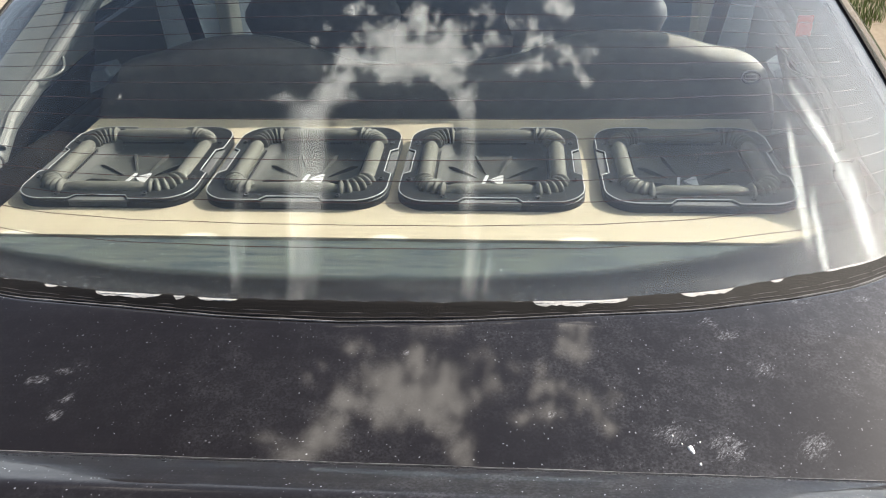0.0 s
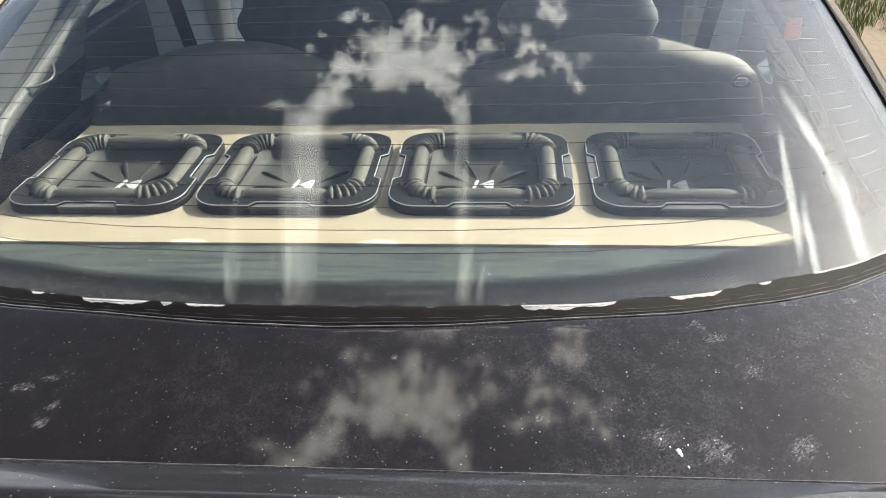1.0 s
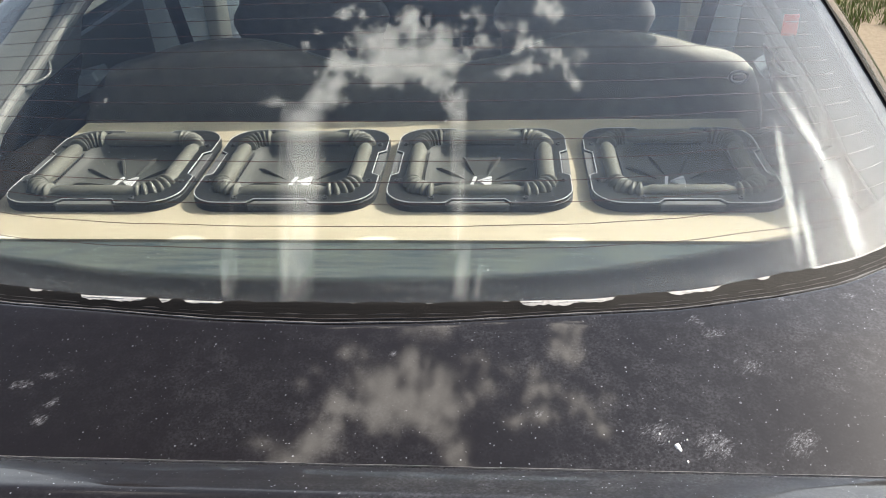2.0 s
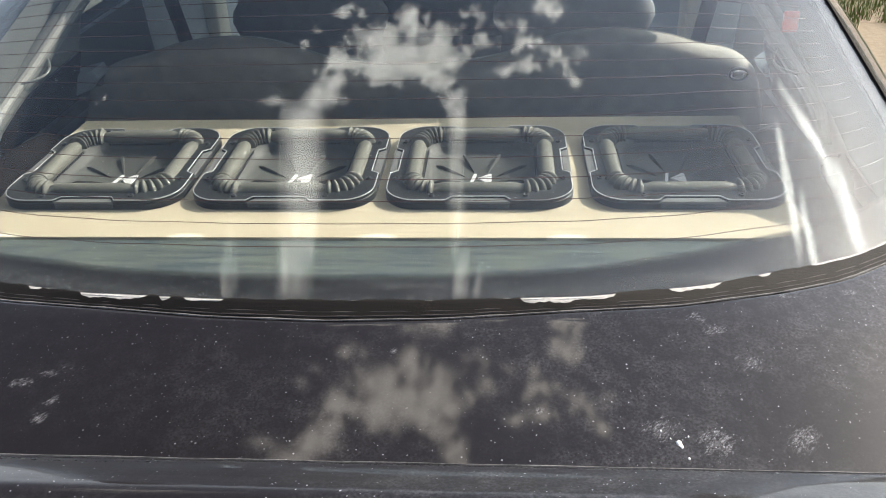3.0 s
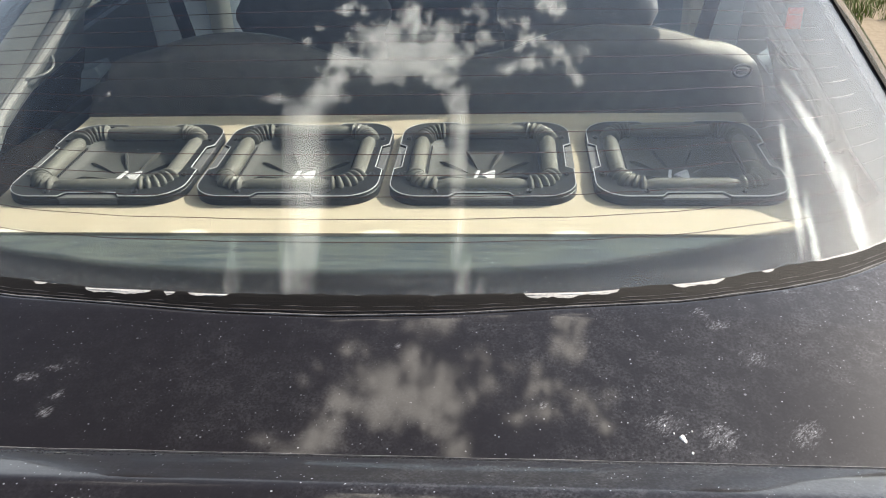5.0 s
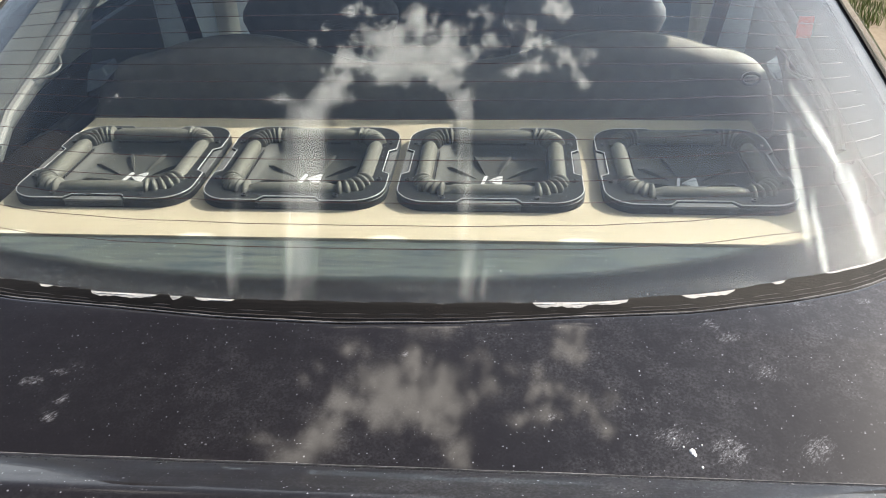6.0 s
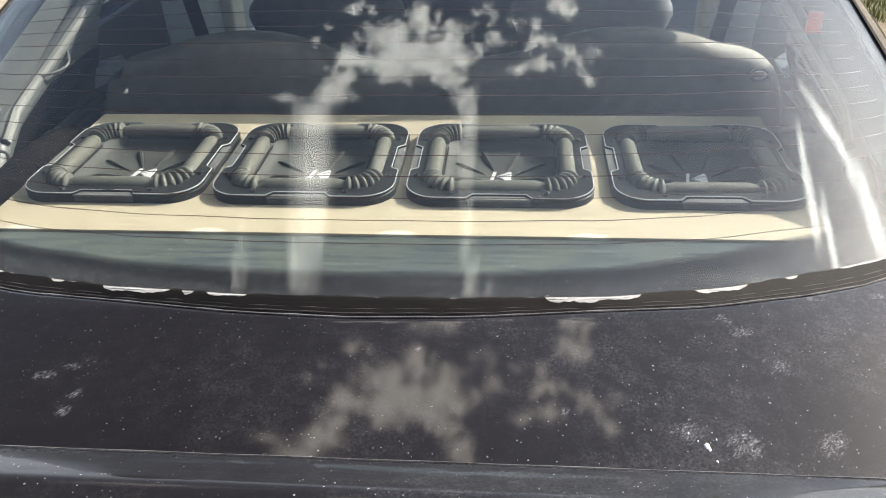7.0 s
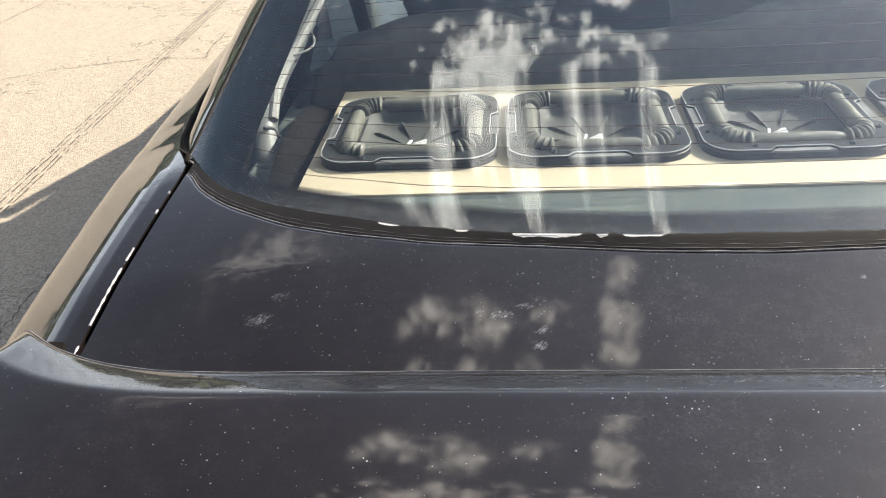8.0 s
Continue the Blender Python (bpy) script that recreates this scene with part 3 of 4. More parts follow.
# white sealant under the glass edge, and the torn rubber lip that covers part of it
def edge_strip(fn0, fn1, lift0, lift1):
    def fn(u, v):
        x = 0.728 * math.sin((u * 2 - 1) * math.pi / 2)
        y0 = glass_foot(x)
        z0 = glass_z(x, y0)
        a, b = fn0(x), fn1(x)
        d = a + (b - a) * v
        full = max(0.004, y0 - lid_top(x * 0.985))
        f = min(1.0, max(0.0, d) / full)
        return x, y0 - d, z0 + lift0 + (lift1 - lift0) * v + (lid_z(x, y0 - full) - 0.0032 - z0) * f
    return fn


BARE = ((-0.338, -0.322, 0.005), (-0.276, -0.194, 0.0072), (-0.186, -0.170, 0.0065), (-0.155, -0.110, 0.004), (0.200, 0.262, 0.009), (0.255, 0.300, 0.006), (0.356, 0.412, 0.0085), (0.455, 0.470, 0.007), (0.52, 0.60, 0.005), (0.60, 0.72, 0.009), (-0.43, -0.405, 0.005))


def bare(x):
    """How far the rubber lip is torn back from the glass edge."""
    w = -0.0014 + 0.0006 * math.sin(x * 75) + 0.0006 * math.sin(x * 240 + 1)
    for x0, x1, h in BARE:
        if x0 < x < x1:
            f = (x - x0) / (x1 - x0)
            w = max(w, 0.6 * h * min(1.0, (6 * f * (1 - f)) ** 0.55) * (0.82 + 0.15 * math.sin(x * 160) + 0.12 * math.sin(x * 530 + 2)))
    for c, r in ((-0.190, 0.009), (-0.162, 0.010), (0.328, 0.030), (0.13, 0.02), (0.44, 0.012)):
        if abs(x - c) < r:
            w = min(w, 0.001 - 0.003 * math.sqrt(1 - ((x - c) / r) ** 2))
    return w


part("sealant_bead", shell(edge_strip(lambda x: -0.002, lambda x: 0.0115, -0.0012, -0.0022), 300, 3, 0.003), SEALANT, car, "torn white sealant under the glass edge", 60)
part("seal_lip", shell(edge_strip(bare, lambda x: glass_foot(x) - lid_top(x * 0.985) - 0.001, 0.0006, -0.0012), 420, 8, 0.0022), RUBBER, car, "brown perished rubber lip, torn in places", 60)
pts = [(0.727 * math.sin(a), lid_top(0.727 * math.sin(a)) - 0.001, lid_z(0.727 * math.sin(a), lid_top(0.727 * math.sin(a))) - 0.0022) for a in (math.pi / 2 * (i / 60 - 1) for i in range(121))]
for f, lift in ((0.60, 0.0020), (0.84, 0.0024)):
    rib = []
    for i in range(121):
        x = 0.722 * math.sin(math.pi / 2 * (i / 60 - 1))
        y0, y1 = glass_foot(x), lid_top(x)
        z0 = glass_z(x, y0)
        rib.append((x, y0 + (y1 - y0) * f, z0 + lift + (lid_z(x, y1) - 0.0044 - z0) * f))
    part("seal_rib", tube(rib, [0.0009 + 0.0004 * math.sin(i * 2.3) for i in range(121)], 6), RIB, car, "worn raised rib of the rubber seal")
edge = [(x, glass_foot(x) - 0.0008, glass_z(x, glass_foot(x)) + 0.0002) for x in (0.738 * math.sin(math.pi / 2 * (i / 90 - 1)) for i in range(181))]
part("glass_edge", tube(edge, [0.0012 + 0.0006 * math.sin(i * 1.7) * math.sin(i * 0.45) for i in range(181)], 6), PALE_EDGE, pane_ob, "pale ground edge of the glass")
part("lid_edge", tube(pts, [0.0011 + 0.0005 * math.sin(i * 1.9) * math.sin(i * 0.7) for i in range(121)], 6), EDGE, car, "worn bare edge of the boot lid")

# spoiler on the lid
PROFILE = ((-0.716, -0.060), (-0.722, -0.036), (-0.7238, -0.0215), (-0.7246, -0.0185), (-0.7262, -0.0168), (-0.7300, -0.0150), (-0.748, -0.0086), (-0.7630, -0.0035), (-0.7675, -0.0020), (-0.7710, -0.0010), (-0.7750, -0.0005), (-0.7800, -0.0006), (-0.80, -0.0023), (-0.86, -0.007), (-0.92, -0.013),
           (-0.965, -0.021), (-0.985, -0.030), (-0.995, -0.042), (-0.99, -0.06), (-0.96, -0.07), (-0.85, -0.07), (-0.78, -0.07))


def spoiler_ring(x):
    e = max(0.0, (abs(x) - 0.55) / 0.23)
    hook = 0.083 * max(0.0, (abs(x) - 0.5) / 0.255) ** 2.8 if abs(x) < 0.755 else 0.083 - 9.0 * (abs(x) - 0.755) ** 2
    fall = -0.010 * e ** 2 - 0.05 * max(0, (abs(x) - 0.74) / 0.05) ** 2
    return [(x, y + hook * max(0.0, 1 + (y + 0.724) / 0.25), 1.0 + z + fall) for y, z in PROFILE]


bm, rings = bmesh.new(), []
for i in range(101):
    x = 0.79 * math.sin((i / 50 - 1) * math.pi / 2)
    rings.append([bm.verts.new(p) for p in spoiler_ring(x)])
for a, b in zip(rings, rings[1:]):
    for q in range(len(PROFILE)):
        bm.faces.new((a[q], a[(q + 1) % len(PROFILE)], b[(q + 1) % len(PROFILE)], b[q]))
bm.faces.new(rings[0]), bm.faces.new(rings[-1])
part("spoiler", bm, PAINT, car, "black raised lip spoiler across the boot", 50)

# highlight of the lip's front edge, added as a thin pale tube
edge = [Vector(spoiler_ring(0.775 * math.sin((i / 50 - 1) * math.pi / 2))[3]) + Vector((0, 0.0004, 0.0004)) for i in range(101)]
part("spoiler_edge", tube(edge, [0.0007 + 0.0002 * math.sin(i * 1.3) for i in range(101)], 5), EDGE, car, "pale highlight along the spoiler front edge")

for sgn in (-1, 1):  # black slab stands for the shaded gap under each spoiler end
    part("gap_shade", slab([(sgn * x, y) for x, y in ((0.722, -0.655), (0.731, -0.628), (0.748, -0.626), (0.757, -0.640), (0.757, -0.665))], 0.90, 0.9445), CERAMIC, car, "black slab for the shaded gap under the spoiler end", 30)

# ---- sides of the body ----
def seam_x(y):
    return eased(y, (-1.0, -0.6, -0.235, -0.205, -0.12, 0.05, 0.35, 0.8, 2.6, 3.4, 3.8), (0.731, 0.733, 0.731, 0.742, 0.778, 0.808, 0.835, 0.85, 0.82, 0.74, 0.64))


def seam_z(y):
    return lid_z(0.731, y) - 0.022 * min(1.0, max(0.0, (y + 0.24) / 0.16)) if y < 0 else 0.939 + 0.008 * min(1.0, y)


SHOULDER = ((0.0, 0.0), (0.02, -0.002), (0.035, -0.006), (0.045, -0.0105), (0.055, -0.0163), (0.07, -0.0257), (0.09, -0.0385), (0.11, -0.0515), (0.122, -0.060), (0.135, -0.0705), (0.147, -0.085), (0.155, -0.10), (0.162, -0.125), (0.168, -0.18), (0.172, -0.25), (0.172, -0.34), (0.16, -0.48), (0.14, -0.62), (0.10, -0.70))
PILLAR_SHOULDER = ((0.0, 0.0), (0.03, -0.0112), (0.06, -0.0230), (0.09, -0.0352), (0.115, -0.0462), (0.13, -0.0550), (0.142, -0.068), (0.152, -0.089), (0.160, -0.12), (0.166, -0.17), (0.172, -0.25))


def side_sheet(sgn):
    def fn(u, v):
        y = -1.02 + 4.8 * u
        k = v * (len(SHOULDER) - 1)
        i = min(int(k), len(SHOULDER) - 2)
        dx, dz = (SHOULDER[i][q] + (SHOULDER[i + 1][q] - SHOULDER[i][q]) * (k - i) for q in (0, 1))
        outer = table(y, (-1.02, -0.7, -0.45, -0.2, 0.05, 0.35, 0.8, 2.6, 3.4, 3.8), (0.893, 0.915, 0.926, 0.938, 0.95, 0.962, 0.972, 0.955, 0.90, 0.80))
        k = min(1.0, max(0.0, (y + 0.30) / 0.22))
        k = k * k * (3 - 2 * k)
        if dz > -0.25:
            dz += (table(dx, [p[0] for p in PILLAR_SHOULDER], [p[1] for p in PILLAR_SHOULDER]) - dz) * k
        return sgn * (seam_x(y) + 0.003 + dx / 0.172 * (outer - seam_x(y) - 0.003)), y, seam_z(y) + dz
    return fn


def edge_at(y):
    """The glass's side edge at y."""
    v = (y + 0.196) / (0.41 + 0.196)
    return pane(1.0, min(max(v, 0.0), 1.0))


def pillar_sheet(sgn):
    def fn(u, v):
        y = -0.205 + 0.64 * u
        ex, ey, ez = edge_at(y)
        bx, bz = seam_x(y) + 0.002, seam_z(y) + 0.001
        bulge = 0.055 * (ez - bz) * math.sin(v * math.pi)
        x = ex + 0.006 + (bx - ex - 0.006) * v + bulge
        return sgn * x, y, ez + 0.001 + (bz - ez - 0.001) * v + bulge
    return fn


for sgn in (-1, 1):
    part("quarter_panel", shell(side_sheet(sgn), 150, 90, 0.003 * -sgn), PAINT, car, "black rear wing with a rounded shoulder", 50)
    part("roof_pillar", shell(pillar_sheet(sgn), 40, 10, 0.02 * -sgn), PAINT, car, "black rear roof pillar", 50)
    # black tapering strip along the foot of the pillar
    pts = [(sgn * (seam_x(y) + 0.002), y, seam_z(y) + 0.002) for y in (-0.222 + 0.62 * i / 30 for i in range(31))]
    part("pillar_strip", tube(pts, [0.0008 + 0.0085 * math.sin(math.pi * min(1.0, (i + 0.3) / 31) ** 0.55) for i in range(31)], 8), CERAMIC, car, "black tapering strip at the pillar foot")
    # moulding along the glass edge
    pts = [(sgn * (e[0] + 0.003), e[1], e[2] - 0.001) for e in (edge_at(-0.2 + 0.6 * i / 30) for i in range(31))]
    part("glass_moulding", tube(pts, [0.0035 * min(1.0, 0.1 + i / 4) for i in range(31)], 6), RUBBER, car)
    # paint chipped white along the seam beside the lid
    for y0, y1 in ((-0.66, -0.60), (-0.57, -0.475), (-0.46, -0.435), (-0.36, -0.35), (-0.31, -0.305)):
        pts = [(sgn * (seam_x(y) + 0.0035), y, seam_z(y) + 0.0004) for y in (y0 + (y1 - y0) * i / 12 for i in range(13))]
        part("chipped_edge", tube(pts, [0.0005 + 0.0013 * abs(math.sin(i * 1.7 + y0 * 40)) for i in range(13)], 5), SEALANT, car, "paint chipped white along the seam")
    # roof rail and door pillar that frame the side window
    part("roof_rail", shell(lambda u, v: (sgn * (0.62 + 0.105 * v), 0.38 + 1.82 * u, 1.325 - 0.175 * v), 20, 4, 0.03 * -sgn), PAINT, car)
    part("door_pillar", box((min(sgn * 0.75, sgn * 0.83), 1.48, 0.50), (max(sgn * 0.75, sgn * 0.83), 1.60, 0.94), 0.012), CREAM, car)


for sgn in (-1, 1):
    side_pane = part("side_window", shell(lambda u, v: (sgn * (0.825 - 0.085 * v - 0.01 * math.sin(v * math.pi) * -1), 0.45 + 1.0 * u, 0.935 + 0.22 * v), 12, 8, 0.004 * sgn), TINTED, car, "tinted rear side window")
    side_pane.visible_shadow = sgn < 0


for sgn in (-1, 1):
    side_pane = part("side_window", shell(lambda u, v: (sgn * (0.825 - 0.085 * v), 1.62 + (1.25 - 0.62 * v) * u, 0.935 + 0.22 * v), 12, 8, 0.004 * sgn), TINTED, car, "tinted front side window")
    side_pane.visible_shadow = sgn < 0
    part("windscreen_post", tube([(sgn * (0.79 - 0.075 * k / 8), 2.90 - 0.66 * k / 8, 0.93 + 0.31 * k / 8) for k in range(9)], 0.028, 10), PAINT, car, "black windscreen post")


def roof_sheet(u, v):
    x = 0.66 * (u * 2 - 1)
    y = 0.42 + 1.8 * v
    return x, y, glass_z(0, 0.46) + 0.008 + 0.05 * math.sin(v * 1.6) - 0.07 * (abs(x) / 0.66) ** 2.5


part("roof", shell(roof_sheet, 30, 20, 0.03), PAINT, car, "black roof")
part("windscreen", shell(lambda u, v: ((0.60 + 0.15 * v) * (u * 2 - 1), 2.24 + 0.75 * v - 0.1 * (u * 2 - 1) ** 2, 1.37 - 0.41 * v - 0.05 * (1 - v) * (u * 2 - 1) ** 2), 20, 10, 0.005), GLASS, car, "windscreen")
part("bonnet", shell(lambda u, v: ((0.80 - 0.14 * v) * (u * 2 - 1), 2.95 + 0.82 * v - 0.25 * (1 - v) * (u * 2 - 1) ** 2, 0.97 - 0.05 * v - 0.03 * (u * 2 - 1) ** 2), 20, 10, 0.01), PAINT, car, "black bonnet")
part("underbody", box((-0.78, -0.95, 0.25), (0.78, 3.6, 0.30)), TRIM_DARK, car)
part("tail_panel", box((-0.80, -1.0, 0.28), (0.80, -0.96, 0.90), 0.01), PAINT, car)
part("bulkhead", box((-0.78, 2.75, 0.30), (0.78, 2.80, 0.94)), TRIM_DARK, car)
part("nose_panel", box((-0.64, 3.72, 0.28), (0.64, 3.77, 0.90), 0.01), PAINT, car)

# ---- inside the car ----
part("parcel_shelf", shell(lambda u, v: (0.70 * (u * 2 - 1), -0.222 + 0.422 * v, 0.872), 20, 8, 0.01), CARPET, car, "blue-grey felt parcel shelf")
part("shelf_front", shell(lambda u, v: (0.70 * (u * 2 - 1), glass_foot(0.70 * (u * 2 - 1)) + 0.02 + (-0.2205 - glass_foot(0.70 * (u * 2 - 1)) - 0.02) * v, 0.892 + 0.045 * (1 - v) ** 3), 40, 16, 0.012), CARPET, car, "blue-grey felt front of the parcel shelf")

board = thing("speaker_board", "pale plywood board lying on the parcel shelf", "board")
SUBS = (-0.438, -0.146, 0.146, 0.4486)
bm = bmesh.new()  # one plate with four round-cornered holes: a ring of faces round each hole, laid side by side
cuts = [-0.592] + [(a + b) / 2 for a, b in zip(SUBS, SUBS[1:])] + [0.592]
for c, x0, x1 in zip(SUBS, cuts, cuts[1:]):
    hole = round_square(0.112, 0.035)
    outer = []
    for x, y in hole:
        k = 1 / max(abs(x), abs(y))
        px, py = x * k, y * k
        outer.append((c + px * (x1 - c) if px > 0 else c - px * (x0 - c), py * 0.214 if py > 0 else py * 0.219))
    rows = [[bm.verts.new((x, y, z)) for x, y in pts] for pts, z in ((outer, 0.874), (outer, 0.896), ([(c + x, y) for x, y in hole], 0.896), ([(c + x, y) for x, y in hole], 0.874))]
    n = len(hole)
    for q, (a, b) in enumerate(zip(rows, rows[1:] + rows[:1])):
        for i in range(n):
            j = (i + 1) % n
            ax, bx = outer[i][0], outer[j][0]
            if q == 0 and abs(ax - bx) < 1e-6 and abs(abs(ax) - 0.592) > 1e-6:
                continue
            bm.faces.new((a[i], a[j], b[j], b[i]))
bmesh.ops.remove_doubles(bm, verts=bm.verts, dist=1e-5)
part("panel", bm, PLY, board, "", 30)

OUT = []  # outline with a stepped notch in each side
for q in range(4):
    c, s = round(math.cos(q * math.pi / 2)), round(math.sin(q * math.pi / 2))
    side_pts = [(0.1372, -0.0473), (0.1257, -0.0389), (0.1257, 0.0389), (0.1372, 0.0473)]
    r = 0.046
    side_pts += [(0.1372 - r + r * math.cos(a), 0.1372 - r + r * math.sin(a)) for a in (math.pi / 2 * k / 9 for k in range(10))]
    OUT += [(x * c - y * s, x * s + y * c) for x, y in side_pts]


def subwoofer():
    sub = thing("subwoofer", "square black car subwoofer with a thick rubber surround", "subwoofer", "subwoofers on the board")
    def ring(outer, inner, z0, z1, bm=None):
        bm = bm or bmesh.new()
        n = len(outer)
        rows = [[bm.verts.new((x, y, z)) for x, y in pts] for pts, z in ((outer, z0), (outer, z1 - 0.0008), ([(x * 0.994, y * 0.994) for x, y in outer], z1), (inner, z1), (inner, z0))]
        for a, b in zip(rows, rows[1:] + rows[:1]):
            for i in range(n):
                bm.faces.new((a[i], a[(i + 1) % n], b[(i + 1) % n], b[i]))
        return bm
    base_out, base_in = round_square(0.1385, 0.048), round_square(0.105, 0.04)
    part("basket_flange", ring(base_out, base_in, 0.0, 0.0105), CHASSIS, sub, "", 30)
    inner = []
    for x, y in OUT:
        k = 0.108 / max(abs(x), abs(y), 1e-6)
        if max(abs(x), abs(y)) > 0.108:
            inner.append((x * k, y * k))
        else:
            inner.append((x, y))
    inner = [(x * 0.99, y * 0.99) for x, y in inner]
    part("top_plate", ring(OUT, inner, 0.004, 0.0155), CHASSIS, sub, "", 30)
    part("bright_edge", tube([(x * 0.997, y * 0.997, 0.0152) for x, y in OUT], 0.0008, 6, True), SILVER, sub, "thin machined silver edge line", 60)
    for q in range(4):
        c, s = round(math.cos(q * math.pi / 2)), round(math.sin(q * math.pi / 2))
        pad = [(0.1275, -0.037), (0.1385, -0.045), (0.1385, 0.045), (0.1275, 0.037)]
        part("side_pad", slab([(x * c - y * s, x * s + y * c) for x, y in pad], 0.002, 0.0128, None, 0.0006), PAD, sub, "", 30)
        for k in (-1, 1):
            x, y = 0.1245, 0.068 * k
            bm = bmesh.new()
            n = 12
            outline = [(0.0042 * math.cos(2 * math.pi * i / n), 0.0042 * math.sin(2 * math.pi * i / n)) for i in range(n)]
            hexa = [(0.0023 * math.cos(2 * math.pi * i / n), 0.0023 * math.sin(2 * math.pi * i / n)) for i in range(n)]
            ring(outline, hexa, 0.012, 0.0185, bm)
            bmesh.ops.translate(bm, verts=bm.verts, vec=(x * c - y * s, x * s + y * c, 0))
            part("screw", bm, SCREW, sub, "", 30)
    # fat rubber roll with pleated corners
    path, radii = [], []
    half, r = 0.1015, 0.036
    for q in range(4):
        c, s = round(math.cos(q * math.pi / 2)), round(math.sin(q * math.pi / 2))
        loc = [(half, -(half - r) + 2 * (half - r) * k / 10, -1) for k in range(1, 10)]
        n = 42
        loc += [(half - r + r * math.cos(math.pi / 2 * (k / n)), half - r + r * math.sin(math.pi / 2 * (k / n)), k) for k in range(n + 1)]
        for x, y, k in loc:
            path.append((x * c - y * s, x * s + y * c, 0.0125))
            radii.append(0.0125 if k < 0 else 0.0125 + 0.0042 * (0.5 - math.cos(2 * math.pi * k / 7) * 0.5) ** 0.8 - 0.0036 * (0.5 + 0.5 * math.cos(2 * math.pi * k / 7)) ** 6)
    part("surround", tube(path, radii, 18, True), ROLL, sub, "thick black rubber roll with pleated corners", 80)
    # row of stitches along the roll's inner foot
    bm = bmesh.new()
    for q in range(4):
        cq, sq = round(math.cos(q * math.pi / 2)), round(math.sin(q * math.pi / 2))
        for k in range(-9, 10):
            box((0.0846, k * 0.0058 - 0.0017, 0.0060), (0.0860, k * 0.0058 + 0.0017, 0.0096), 0.0, bm)
        bmesh.ops.rotate(bm, verts=bm.verts, matrix=Matrix.Rotation(math.pi / 2, 3, "Z"))
    tagged(part("stitching", bm, STRAP, sub, "row of dark stitches beside the rubber roll", 0), kind="stuff")
    # dished cone
    bm, rows = bmesh.new(), []
    for half, z in ((0.098, 0.010), (0.088, 0.0065), (0.083, -0.002), (0.078, -0.008), (0.062, -0.0125), (0.043, -0.0165), (0.027, -0.0193), (0.012, -0.0202), (0.003, -0.0205)):
        rows.append([bm.verts.new((x, y, z)) for x, y in round_square(half, half * (0.42 if half > 0.06 else 0.7), 6)])
    for a, b in zip(rows, rows[1:]):
        for i in range(len(a)):
            bm.faces.new((a[i], a[(i + 1) % len(a)], b[(i + 1) % len(a)], b[i]))
    bm.faces.new(rows[-1])
    part("cone", bm, CONE, sub, "", 50)
    for k in range(8):
        a = math.pi / 8 + k * math.pi / 4
        d, s = Vector((math.cos(a), math.sin(a), 0)), Vector((-math.sin(a), math.cos(a), 0))
        bm = bmesh.new()
        sec = []
        for q, (rr, z, h, w) in enumerate(((0.022, -0.0198, 0.001, 0.0010), (0.034, -0.0180, 0.0045, 0.0020), (0.052, -0.0142, 0.0065, 0.0028), (0.068, -0.0105, 0.0065, 0.0034), (0.078, -0.0070, 0.001, 0.002))):
            p = d * rr + Vector((0, 0, z - 0.002))
            sec.append([bm.verts.new(p - s * w), bm.verts.new(p - s * w * 0.6 + Vector((0, 0, h))), bm.verts.new(p + s * w * 0.6 + Vector((0, 0, h))), bm.verts.new(p + s * w)])
        for m1, m2 in zip(sec, sec[1:]):
            for q in range(3):
                bm.faces.new((m1[q], m1[q + 1], m2[q + 1], m2[q]))
        bm.faces.new(sec[0]), bm.faces.new(sec[-1])
        part("cone_rib", bm, CONE, sub, "", 40)
    for pts in (((-0.021, -0.016), (-0.014, 0.018), (-0.008, 0.018), (-0.012, 0.001), (-0.015, -0.016)), ((-0.008, 0.0), (0.016, 0.018), (0.021, 0.018), (0.021, 0.011)), ((-0.004, -0.001), (0.021, 0.008), (0.020, -0.016), (0.012, -0.016))):
        part("badge", slab([(0.82 * x, 0.95 * y + 0.001) for x, y in pts], -0.0205, -0.0178), BADGE, sub, "pale grey badge shape", 0)
    return sub


first = subwoofer()
first.location = (-0.438, 0.0, 0.896)
for x in SUBS[1:]:
    copy_thing(first, pose(x, 0, 0.896))

# rear bench seat
BACK = ((-0.725, 0.800), (-0.715, 0.845), (-0.687, 0.900), (-0.652, 0.921), (-0.613, 0.929), (-0.587, 0.935), (-0.521, 0.956), (-0.459, 0.967), (-0.398, 0.971), (-0.339, 0.967), (-0.281, 0.955), (-0.224, 0.933), (-0.167, 0.914), (-0.108, 0.908), (0.011, 0.907), (0.069, 0.911), (0.128, 0.915), (0.186, 0.927), (0.243, 0.950), (0.299, 0.966), (0.355, 0.974), (0.410, 0.976), (0.466, 0.971), (0.523, 0.960), (0.580, 0.942), (0.625, 0.936), (0.666, 0.920), (0.690, 0.897), (0.703, 0.865), (0.706, 0.800))


def smooth_table(x, pts):
    """A smooth curve through pts."""
    xs, ys = [p[0] for p in pts], [p[1] for p in pts]
    return sum(table(x + d * 0.006, xs, ys) * w for d, w in ((-3, 1), (-2, 2), (-1, 3), (0, 4), (1, 3), (2, 2), (3, 1))) / 16


SECTION = ((0.452, None, 0.60), (0.448, -0.10, 0), (0.442, -0.05, 0), (0.441, -0.028, 0), (0.446, -0.013, 0), (0.457, -0.004, 0), (0.475, 0.0, 0), (0.51, -0.002, 0), (0.54, -0.012, 0), (0.565, -0.035, 0), (0.585, -0.08, 0), (0.63, None, 0.55))
